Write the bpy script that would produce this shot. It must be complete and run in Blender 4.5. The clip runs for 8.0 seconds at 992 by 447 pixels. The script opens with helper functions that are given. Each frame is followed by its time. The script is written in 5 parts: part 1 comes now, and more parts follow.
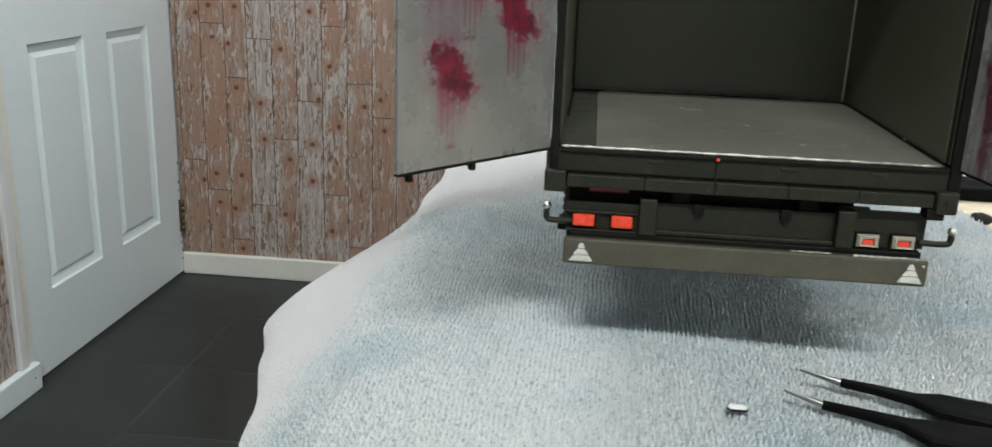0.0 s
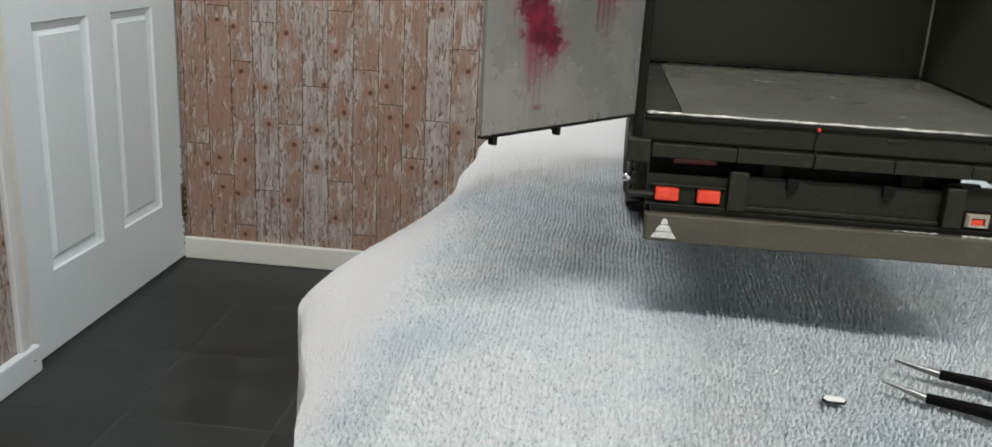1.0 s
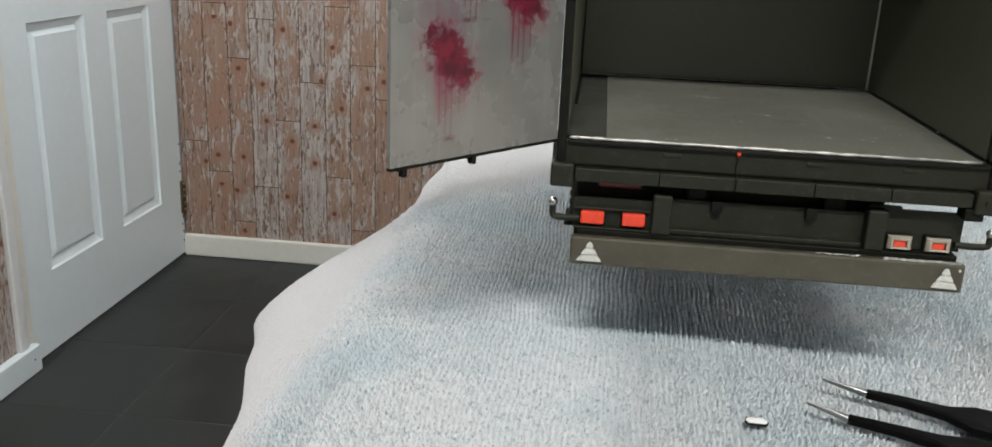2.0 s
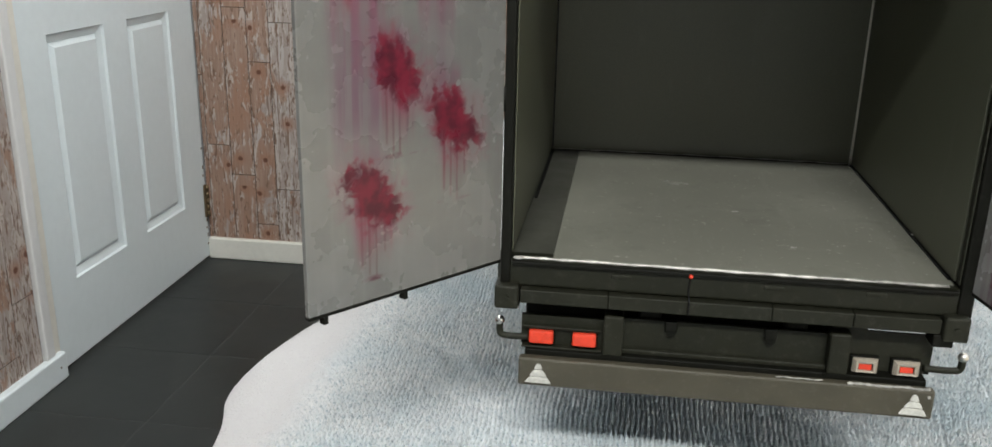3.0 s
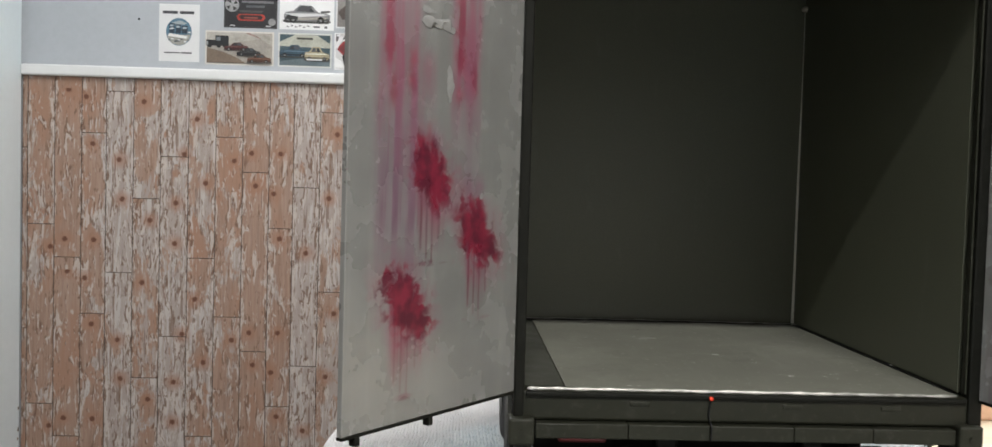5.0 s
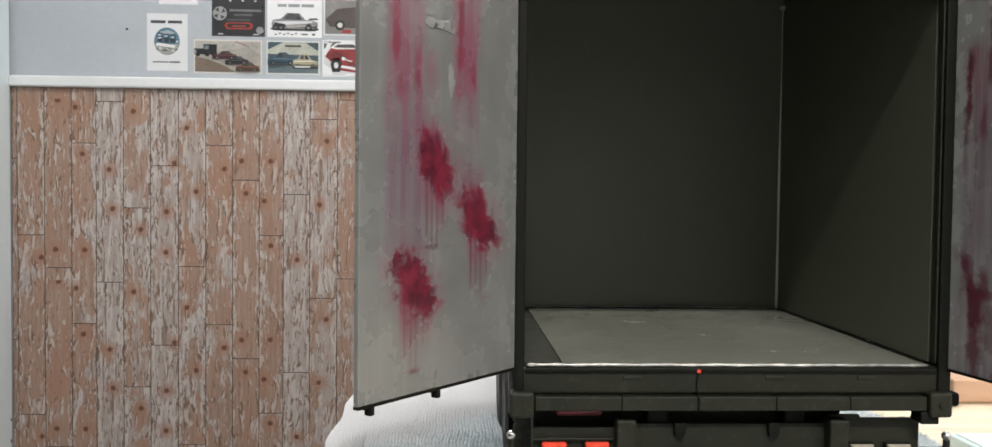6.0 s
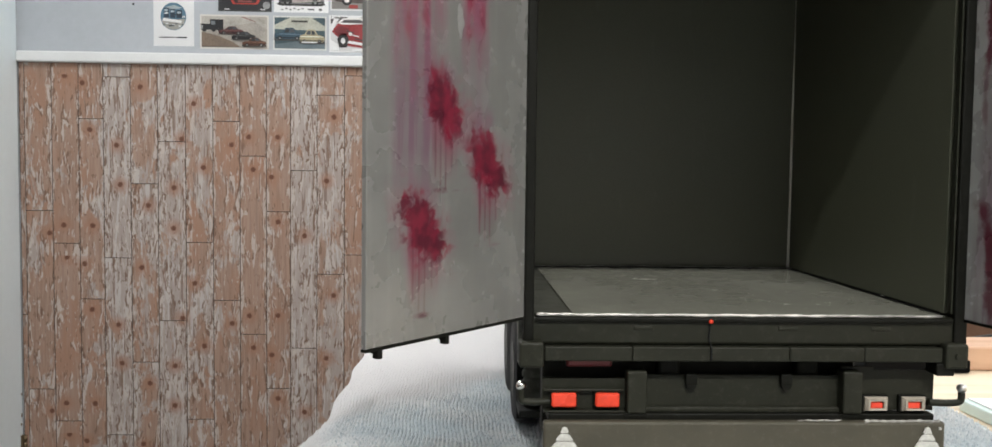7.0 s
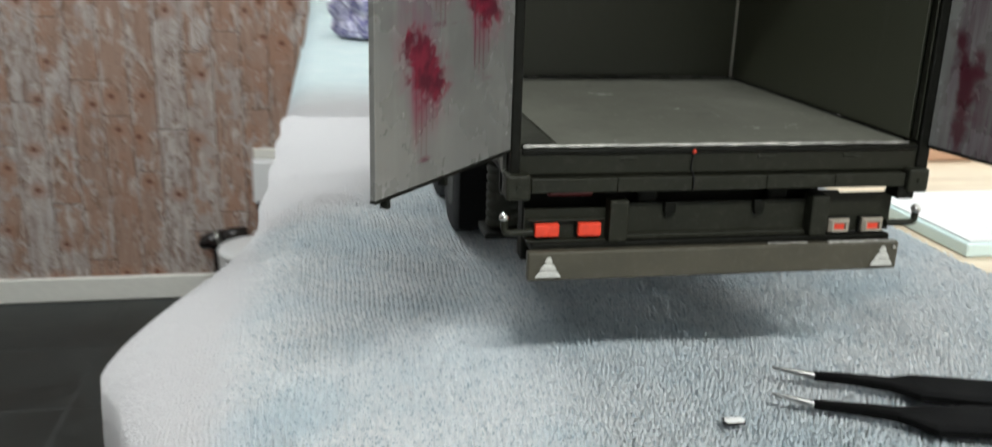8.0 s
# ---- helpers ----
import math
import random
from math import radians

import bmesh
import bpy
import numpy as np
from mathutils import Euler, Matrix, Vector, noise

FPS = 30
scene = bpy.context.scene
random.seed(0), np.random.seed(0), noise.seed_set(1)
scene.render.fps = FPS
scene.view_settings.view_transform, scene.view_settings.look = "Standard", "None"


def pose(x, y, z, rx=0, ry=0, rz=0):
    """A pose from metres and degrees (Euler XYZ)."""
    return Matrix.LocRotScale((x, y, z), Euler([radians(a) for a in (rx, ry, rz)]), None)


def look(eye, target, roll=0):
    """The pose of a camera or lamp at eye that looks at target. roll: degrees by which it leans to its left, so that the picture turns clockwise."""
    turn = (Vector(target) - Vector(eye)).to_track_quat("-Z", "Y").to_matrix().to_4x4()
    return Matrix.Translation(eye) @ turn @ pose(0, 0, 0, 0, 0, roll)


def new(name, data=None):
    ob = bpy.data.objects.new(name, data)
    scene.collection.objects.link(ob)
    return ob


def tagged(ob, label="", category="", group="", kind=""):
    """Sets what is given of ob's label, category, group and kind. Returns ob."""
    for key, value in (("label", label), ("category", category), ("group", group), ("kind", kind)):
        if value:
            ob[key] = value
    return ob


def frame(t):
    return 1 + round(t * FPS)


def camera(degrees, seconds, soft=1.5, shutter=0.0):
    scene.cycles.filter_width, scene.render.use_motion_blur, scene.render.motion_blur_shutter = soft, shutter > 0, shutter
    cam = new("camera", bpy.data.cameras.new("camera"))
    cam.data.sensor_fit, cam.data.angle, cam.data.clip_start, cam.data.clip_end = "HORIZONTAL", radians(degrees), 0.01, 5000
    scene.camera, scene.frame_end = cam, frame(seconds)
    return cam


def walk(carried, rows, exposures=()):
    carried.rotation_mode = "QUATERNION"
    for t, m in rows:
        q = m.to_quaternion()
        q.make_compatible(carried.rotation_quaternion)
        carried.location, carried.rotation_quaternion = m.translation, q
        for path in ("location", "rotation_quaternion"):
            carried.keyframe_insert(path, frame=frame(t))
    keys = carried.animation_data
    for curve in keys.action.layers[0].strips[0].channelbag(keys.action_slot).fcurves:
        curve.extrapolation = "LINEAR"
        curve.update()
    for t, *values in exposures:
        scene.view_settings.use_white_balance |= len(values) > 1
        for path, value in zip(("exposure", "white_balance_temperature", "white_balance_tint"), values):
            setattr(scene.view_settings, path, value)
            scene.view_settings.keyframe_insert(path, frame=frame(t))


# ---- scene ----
# ---------------------------------------------------------------- camera
cam = camera(56.11, 8.0, soft=1.5, shutter=0.33)
PATH = [
    (0, -0.00912, 0.00419, 0.99567, -16.432, 2.075, 5.732),
    (0.5, -0.02366, 0.00508, 0.99153, -16.579, 2.483, 6.153),
    (1, -0.03279, 0.02133, 0.98322, -16.958, 3.099, 5.533),
    (1.2, -0.02859, 0.02683, 0.97948, -17.277, 2.961, 5.150),
    (2.3, -0.00360, 0.02438, 1.00172, -17.688, 1.679, 7.127),
    (2.5, 0.00217, 0.03289, 1.00726, -18.262, 0.999, 8.355),
    (3, 0.00860, 0.04966, 1.02507, -18.283, 1.233, 7.806),
    (3.5, -0.00472, 0.05774, 1.01602, -19.598, 0.615, 5.955),
    (3.6, -0.01505, 0.05736, 1.01129, -19.224, 0.773, 3.669),
    (3.8, -0.02753, 0.05255, 1.00662, -15.186, 1.846, -0.329),
    (4, -0.03232, 0.04627, 0.99333, -8.478, 2.463, -2.436),
    (4.2, -0.03611, 0.04721, 0.98677, -5.537, 2.286, -2.098),
    (4.5, -0.03578, 0.05535, 0.98890, -3.542, 1.753, -2.085),
    (4.7, -0.03445, 0.05388, 0.99098, -2.582, 1.853, -1.859),
    (5.8, -0.03557, 0.03338, 0.98634, -2.111, 0.505, -2.769),
    (6, -0.03754, 0.03268, 0.98622, -2.011, 0.616, -2.650),
    (6.5, -0.03566, 0.03724, 0.97917, -2.599, 0.609, -2.572),
    (7, -0.03793, 0.03602, 0.97779, -3.282, 0.689, -2.232),
    (7.5, -0.04715, 0.04162, 0.98070, -6.963, 0.815, -2.821),
    (7.6, -0.04606, 0.04303, 0.98417, -8.844, 1.108, -3.328),
    (7.8, -0.04998, 0.04264, 0.98928, -13.214, 1.072, -5.785),
    (8, -0.06693, 0.05029, 0.99068, -17.026, 1.693, -10.714),
]
walk(cam, [(t, pose(x, y, z, 90 + tilt, 0, yaw) @ pose(0, 0, 0, 0, 0, roll)) for t, x, y, z, tilt, roll, yaw in PATH],
     exposures=[(0.0, -0.19, 6320, 4.5), (0.5, -0.17, 6400, 6.5), (1.0, -0.17, 6480, 8.0), (2.5, -0.09, 6480, 8.5), (3.0, -0.02, 6480, 8.0), (3.5, 0.03, 6500, 8.5), (4.2, 0.06, 6540, 10.0), (7.0, 0.05, 6540, 10.0), (7.5, 0.03, 6480, 9.0), (8.0, -0.17, 6300, 6.0)])

# ---------------------------------------------------------------- world and light
world = bpy.data.worlds.new("room_world")
scene.world = world
world.use_nodes = True
world.node_tree.nodes["Background"].inputs["Color"].default_value = (0.5, 0.55, 0.6, 1)
world.node_tree.nodes["Background"].inputs["Strength"].default_value = 0.2


def area_lamp(name, place, target, wide, deep, watts, colour):
    lamp = bpy.data.lights.new(name, "AREA")
    lamp.shape, lamp.size, lamp.size_y, lamp.energy, lamp.color = "RECTANGLE", wide, deep, watts, colour
    ob = new(name, lamp)
    ob.matrix_basis = look(place, target)
    return ob


# wide ceiling fitting behind the camera, running across the room
area_lamp("ceiling_light", (0.07, -1.28, 2.365), (0.07, -1.27, 0.0), 0.82, 0.16, 62.0, (1.0, 0.985, 0.955))
# unseen flat ceiling panels, added to light the walls, floor and far bench
area_lamp("added_panel_light", (0.55, 1.45, 2.365), (0.55, 1.46, 0.0), 0.28, 1.16, 10.0, (0.97, 0.99, 1.0))
area_lamp("added_panel_light", (-0.52, 1.25, 2.365), (-0.52, 1.26, 0.0), 0.58, 1.16, 14.0, (0.97, 0.99, 1.0))
# unseen window light over the bench, added to brighten the truck's left door
area_lamp("added_window_light", (0.925, 0.40, 1.50), (-0.5, 0.40, 1.36), 1.06, 0.76, 2.8, (0.95, 0.98, 1.0))

# ---------------------------------------------------------------- mesh helpers
ORIGIN = {}


def thing(name, place, label, category, group="", kind=""):
    ob = new(name)
    ob.empty_display_size = 0.02
    ob.location = place
    ORIGIN[ob.name] = Vector(place)
    return tagged(ob, label, category, group, kind)


def mesh_of(name, bm, material):
    me = bpy.data.meshes.new(name)
    bm.normal_update()
    bm.to_mesh(me)
    bm.free()
    me.materials.append(material)
    return me


def part(name, bm, material, parent, label="", m=None):
    """One mesh object under a thing or a part; bm in world metres, or in its own frame if m is given."""
    if m is None:
        bmesh.ops.translate(bm, verts=bm.verts, vec=-ORIGIN[parent.name])
    ob = new(name, mesh_of(name, bm, material))
    ob.parent = parent
    if m is not None:
        ob.matrix_basis = m
        ORIGIN[ob.name] = Vector((0, 0, 0))
    else:
        ORIGIN[ob.name] = ORIGIN[parent.name]
    return tagged(ob, label)


def solid(name, bm, material, label, category, kind="", group=""):
    """One mesh as a top-level thing, in world metres."""
    ob = new(name, mesh_of(name, bm, material))
    ORIGIN[ob.name] = Vector((0, 0, 0))
    return tagged(ob, label, category, group, kind)


def box(x0, x1, y0, y1, z0, z1, bevel=0.0, steps=2, bm=None):
    new_bm = bmesh.new()
    bmesh.ops.create_cube(new_bm, size=1.0)
    for v in new_bm.verts:
        v.co = Vector(((x0 + x1) / 2 + v.co.x * (x1 - x0), (y0 + y1) / 2 + v.co.y * (y1 - y0), (z0 + z1) / 2 + v.co.z * (z1 - z0)))
    if bevel:
        bmesh.ops.bevel(new_bm, geom=new_bm.edges[:], offset=bevel, segments=steps, profile=0.5, affect="EDGES")
    if bm is None:
        return new_bm
    return joined(bm, new_bm)


def joined(bm, other):
    me = bpy.data.meshes.new("tmp")
    other.to_mesh(me)
    other.free()
    bm.from_mesh(me)
    bpy.data.meshes.remove(me)
    return bm


def lathe(profile, centre, axis="z", steps=28):
    """A turned body: (radius, height) pairs about an axis through centre."""
    bm = bmesh.new()
    rings = []
    for r, h in profile:
        ring = []
        for i in range(steps):
            a = 2 * math.pi * i / steps
            u, v = r * math.cos(a), r * math.sin(a)
            co = {"z": (u, v, h), "x": (h, u, v), "y": (u, h, v)}[axis]
            ring.append(bm.verts.new(Vector(centre) + Vector(co)))
        rings.append(ring)
    for a, b in zip(rings, rings[1:]):
        for i in range(steps):
            bm.faces.new((a[i], a[(i + 1) % steps], b[(i + 1) % steps], b[i]))
    for ring in (rings[0], rings[-1]):
        bm.faces.new(ring)
    bmesh.ops.recalc_face_normals(bm, faces=bm.faces)
    for f in bm.faces:
        f.smooth = len(f.verts) == 4
    return bm


def tube(points, radius, steps=10, smooth=True):
    """A round rod along points; radius is one number or one for each point."""
    bm = bmesh.new()
    pts = [Vector(p) for p in points]
    radii = radius if isinstance(radius, (list, tuple)) else [radius] * len(pts)
    rings, side = [], None
    for i, p in enumerate(pts):
        d = (pts[min(i + 1, len(pts) - 1)] - pts[max(i - 1, 0)]).normalized()
        if side is None:
            side = d.orthogonal().normalized()
        side = (side - d * side.dot(d)).normalized()
        up = d.cross(side)
        rings.append([bm.verts.new(p + radii[i] * (math.cos(2 * math.pi * k / steps) * side + math.sin(2 * math.pi * k / steps) * up)) for k in range(steps)])
    for a, b in zip(rings, rings[1:]):
        for k in range(steps):
            bm.faces.new((a[k], a[(k + 1) % steps], b[(k + 1) % steps], b[k])).smooth = smooth
    bm.faces.new(rings[0][::-1])
    bm.faces.new(rings[-1])
    bmesh.ops.recalc_face_normals(bm, faces=bm.faces)
    return bm


def arc(points, steps=6):
    """Points of a smooth line (Catmull-Rom) through the given ones."""
    p = [Vector(q) for q in points]
    p = [2 * p[0] - p[1]] + p + [2 * p[-1] - p[-2]]
    out = []
    for i in range(1, len(p) - 2):
        for k in range(steps):
            t = k / steps
            out.append(0.5 * (2 * p[i] + (p[i + 1] - p[i - 1]) * t + (2 * p[i - 1] - 5 * p[i] + 4 * p[i + 1] - p[i + 2]) * t * t
                              + (3 * p[i] - p[i - 1] - 3 * p[i + 1] + p[i + 2]) * t ** 3))
    return out + [p[-2]]


def slab(outline, depth, direction):
    """A flat outline (3D points) thickened by depth along direction."""
    bm = bmesh.new()
    d = Vector(direction) * depth
    a = [bm.verts.new(Vector(p)) for p in outline]
    b = [bm.verts.new(Vector(p) + d) for p in outline]
    bm.faces.new(a)
    bm.faces.new(b[::-1])
    n = len(a)
    for i in range(n):
        bm.faces.new((a[i], b[i], b[(i + 1) % n], a[(i + 1) % n]))
    bmesh.ops.recalc_face_normals(bm, faces=bm.faces)
    return bm


def ball(centre, radius, scale=(1, 1, 1), level=3):
    bm = bmesh.new()
    bmesh.ops.create_icosphere(bm, subdivisions=level, radius=radius)
    for v in bm.verts:
        v.co = Vector(centre) + Vector((v.co.x * scale[0], v.co.y * scale[1], v.co.z * scale[2]))
    for f in bm.faces:
        f.smooth = True
    return bm


# ---------------------------------------------------------------- materials
class Nodes:
    """A small writer of node trees."""

    def __init__(self, name):
        self.mat = bpy.data.materials.new(name)
        self.mat.use_nodes = True
        self.tree = self.mat.node_tree
        self.shader = self.tree.nodes["Principled BSDF"]
        self.coord = self.tree.nodes.new("ShaderNodeTexCoord").outputs["Object"]

    def put(self, socket, value):
        if isinstance(value, bpy.types.NodeSocket):
            self.tree.links.new(value, socket)
        elif isinstance(value, (tuple, list)) and len(value) == 3 and socket.type == "RGBA":
            socket.default_value = (*value, 1)
        else:
            socket.default_value = value

    def maths(self, op, a, b=0.0, c=None, clamp=False):
        n = self.tree.nodes.new("ShaderNodeMath")
        n.operation, n.use_clamp = op, clamp
        self.put(n.inputs[0], a)
        self.put(n.inputs[1], b)
        if c is not None:
            self.put(n.inputs[2], c)
        return n.outputs[0]

    def split(self, vector):
        n = self.tree.nodes.new("ShaderNodeSeparateXYZ")
        self.put(n.inputs[0], vector)
        return n.outputs

    def join(self, x, y, z):
        n = self.tree.nodes.new("ShaderNodeCombineXYZ")
        for s, v in zip(n.inputs, (x, y, z)):
            self.put(s, v)
        return n.outputs[0]

    def stretched(self, scale, shift=None):
        n = self.tree.nodes.new("ShaderNodeVectorMath")
        n.operation = "MULTIPLY"
        self.put(n.inputs[0], self.coord)
        n.inputs[1].default_value = scale
        out = n.outputs[0]
        if shift is not None:
            k = self.tree.nodes.new("ShaderNodeVectorMath")
            k.operation = "ADD"
            self.put(k.inputs[0], out)
            self.put(k.inputs[1], shift)
            out = k.outputs[0]
        return out

    def noise(self, scale, detail=4, rough=0.55, vector=None, warp=0.0):
        n = self.tree.nodes.new("ShaderNodeTexNoise")
        self.put(n.inputs["Vector"], vector if vector is not None else self.coord)
        n.inputs["Scale"].default_value, n.inputs["Detail"].default_value = scale, detail
        n.inputs["Roughness"].default_value, n.inputs["Distortion"].default_value = rough, warp
        return n.outputs["Fac"]

    def cells(self, scale, vector=None, feature="F1", randomness=1.0):
        n = self.tree.nodes.new("ShaderNodeTexVoronoi")
        n.feature = feature
        self.put(n.inputs["Vector"], vector if vector is not None else self.coord)
        n.inputs["Scale"].default_value, n.inputs["Randomness"].default_value = scale, randomness
        return n.outputs["Distance"]

    def ramp(self, value, low, high, to_low=0.0, to_high=1.0, smooth=True):
        n = self.tree.nodes.new("ShaderNodeMapRange")
        n.interpolation_type = "SMOOTHSTEP" if smooth else "LINEAR"
        self.put(n.inputs[0], value)
        for k, v in zip((1, 2, 3, 4), (low, high, to_low, to_high)):
            self.put(n.inputs[k], v)
        return n.outputs[0]

    def mix(self, fac, a, b):
        n = self.tree.nodes.new("ShaderNodeMix")
        n.data_type = "RGBA"
        self.put(n.inputs[0], fac)
        self.put(n.inputs[6], a)
        self.put(n.inputs[7], b)
        return n.outputs[2]

    def random(self):
        return self.tree.nodes.new("ShaderNodeObjectInfo").outputs["Random"]

    def bump(self, height, strength, distance):
        n = self.tree.nodes.new("ShaderNodeBump")
        n.inputs["Strength"].default_value, n.inputs["Distance"].default_value = strength, distance
        self.put(n.inputs["Height"], height)
        self.put(self.shader.inputs["Normal"], n.outputs[0])

    def finish(self, colour, rough=0.5, metal=0.0, **more):
        self.put(self.shader.inputs["Base Color"], colour)
        self.put(self.shader.inputs["Roughness"], rough)
        self.put(self.shader.inputs["Metallic"], metal)
        for key, value in more.items():
            self.put(self.shader.inputs[key.replace("_", " ")], value)
        return self.mat


def tint(c, k):
    return tuple(min(1.0, v * k) for v in c)


def coated(name, colour, rough=0.5, size=300.0, vary=0.25, relief=0.15, metal=0.0, depth=0.0003, spec=0.5):
    """A painted or moulded surface: fine grain, broad stains, worn gloss. size: grain per metre."""
    n = Nodes(name)
    fine, broad = n.noise(size, 5, 0.6), n.noise(size * 0.09, 3, 0.5)
    both = n.maths("ADD", n.maths("MULTIPLY", fine, 0.5), n.maths("MULTIPLY", broad, 0.5))
    col = n.mix(n.ramp(both, 0.3, 0.7), tint(colour, 1 - vary), tint(colour, 1 + vary))
    n.bump(fine, relief, depth)
    return n.finish(col, n.ramp(broad, 0.3, 0.7, max(0.05, rough - 0.08), min(1, rough + 0.1)), metal, Specular_IOR_Level=spec)


def truck_paint(name, colour, rough=0.5, dust=0.3, spec=0.5):
    """Dark olive model paint with dusty drybrushing and scuffs."""
    n = Nodes(name)
    fine, broad = n.noise(2600, 4, 0.6), n.noise(90, 4, 0.6)
    specks = n.ramp(n.noise(900, 2, 0.7), 0.68, 0.78)
    col = n.mix(n.ramp(broad, 0.3, 0.75), tint(colour, 0.88), tint(colour, 1.12))
    col = n.mix(n.maths("MULTIPLY", n.ramp(n.noise(480, 5, 0.7), 0.5, 0.78), dust), col, (0.22, 0.21, 0.185))
    col = n.mix(n.maths("MULTIPLY", specks, dust * 0.7), col, (0.30, 0.29, 0.27))
    n.bump(fine, 0.25, 0.00008)
    return n.finish(col, n.ramp(broad, 0.3, 0.7, rough - 0.07, rough + 0.12), 0.0, Specular_IOR_Level=spec)


KNOTS = [(-1.112, 1.219), (-1.065, 1.201), (-0.910, 1.192), (-0.766, 1.149), (-1.046, 1.075), (-0.975, 1.033), (-0.618, 1.060), (-0.539, 1.061),
         (-0.386, 1.118), (-0.800, 1.052), (-0.741, 0.975), (-0.606, 0.971), (-0.556, 0.951), (-0.966, 0.926), (-0.406, 0.942), (-0.821, 0.919),
         (-0.891, 0.870), (-1.119, 0.814), (-1.041, 0.813), (-0.823, 0.808), (-1.158, 0.792), (-0.539, 0.828), (-0.466, 0.790), (-0.665, 1.038)]


def make_plank_paper(name, white, across):
    """Printed peeling-paint board wallpaper. white: how much of the whitewash is left; across: the axis along the wall."""
    n = Nodes(name)
    rnd = n.random()
    x, y, z = n.split(n.coord)
    gx, gy, gz = n.split(n.coord.node.outputs["Generated"])
    rim = n.ramp(n.maths("ABSOLUTE", n.maths("SUBTRACT", gx if across == "x" else gy, 0.5)), 0.34, 0.5)
    sx, sy, sz = n.maths("MULTIPLY", rnd, 37.0), n.maths("MULTIPLY", rnd, 11.0), n.maths("MULTIPLY", rnd, 53.0)
    shift = n.join(sx, sy, sz)
    near = n.join(n.maths("ADD", sx, 0.0024), n.maths("ADD", sy, 0.0024), n.maths("SUBTRACT", sz, 0.0004))
    long_v, tall_v, free_v = n.stretched((1.0, 1.0, 0.055), shift), n.stretched((1.0, 1.0, 0.24), shift), n.stretched((1.0, 1.0, 0.40), shift)
    near_v = n.stretched((1.0, 1.0, 0.24), near)
    grain = n.noise(150, 4, 0.6, long_v, 0.4)
    wood = n.mix(n.ramp(grain, 0.3, 0.7), (0.295, 0.190, 0.142), (0.385, 0.258, 0.198))
    wood = n.mix(n.ramp(n.noise(12, 3, 0.6, free_v), 0.48, 0.64, 0.0, 0.85), wood, (0.350, 0.202, 0.140))
    region = n.maths("ADD", n.noise(17, 5, 0.68, free_v, 0.5), (white - 0.5) * 0.34 - 0.02)
    wash = n.ramp(region, 0.475, 0.525)
    pale = n.mix(n.noise(60, 4, 0.6, tall_v), (0.315, 0.257, 0.230), (0.475, 0.428, 0.402))
    col = n.mix(n.maths("MULTIPLY", wash, 0.88), wood, pale)
    streak = n.ramp(n.noise(62, 4, 0.62, n.stretched((1.0, 1.0, 0.09), shift), 0.35), 0.53, 0.59)
    col = n.mix(n.maths("MULTIPLY", streak, n.ramp(wash, 0.0, 1.0, 0.05, 0.62)), col, (0.54, 0.51, 0.495))
    crack = n.ramp(n.noise(95, 3, 0.6, long_v, 0.35), 0.575, 0.64)
    col = n.mix(n.maths("MULTIPLY", crack, n.ramp(wash, 0.0, 1.0, 0.15, 0.80)), col, (0.195, 0.128, 0.096))
    push = n.maths("ADD", n.maths("MULTIPLY", n.maths("SUBTRACT", region, 0.5), 0.16), n.maths("MULTIPLY", rim, 0.075))
    for scale, low, high, shade, strength in ((30, 0.650, 0.670, 0.8, 0.7), (62, 0.590, 0.610, 0.85, 0.72), (120, 0.605, 0.630, 0.75, 0.65)):
        flake = n.maths("ADD", n.noise(scale, 3, 0.60, tall_v, 0.5), push)
        cast = n.maths("ADD", n.noise(scale, 3, 0.60, near_v, 0.5), push)
        chips = n.ramp(flake, low, high)
        rims = n.maths("MULTIPLY", n.ramp(cast, low - 0.015, high), n.maths("SUBTRACT", 1.0, chips))
        col = n.mix(n.maths("MULTIPLY", rims, shade), col, (0.165, 0.098, 0.068))
        col = n.mix(n.maths("MULTIPLY", chips, strength), col, n.mix(n.noise(90, 3, 0.6, tall_v), (0.455, 0.385, 0.340), (0.60, 0.55, 0.515)))
    worn = n.ramp(n.noise(80, 3, 0.7, tall_v, 0.8), 0.37, 0.32)
    col = n.mix(n.maths("MULTIPLY", worn, 0.6), col, (0.23, 0.130, 0.090))
    along = x if across == "x" else n.maths("ADD", y, -2.62 - 0.25)
    spot = n.join(n.maths("WRAP", along, -1.235, -0.345), 0.0, n.maths("WRAP", z, 0.730, 1.223))
    nearest = None
    for kx, kz in KNOTS:
        d = n.tree.nodes.new("ShaderNodeVectorMath")
        d.operation = "DISTANCE"
        n.put(d.inputs[0], spot)
        d.inputs[1].default_value = (kx, 0.0, kz)
        nearest = d.outputs["Value"] if nearest is None else n.maths("MINIMUM", nearest, d.outputs["Value"])
    nearest = n.maths("ADD", nearest, n.maths("MULTIPLY", n.maths("SUBTRACT", n.noise(230, 3, 0.6), 0.5), 0.007))
    col = n.mix(n.ramp(nearest, 0.008, 0.034, 0.65, 0.0), col, (0.330, 0.175, 0.115))
    col = n.mix(n.ramp(nearest, 0.0045, 0.0095, 0.95, 0.0), col, (0.135, 0.055, 0.032))
    n.bump(grain, 0.08, 0.0005)
    return n.finish(col, 0.62, 0.0, Specular_IOR_Level=0.3)


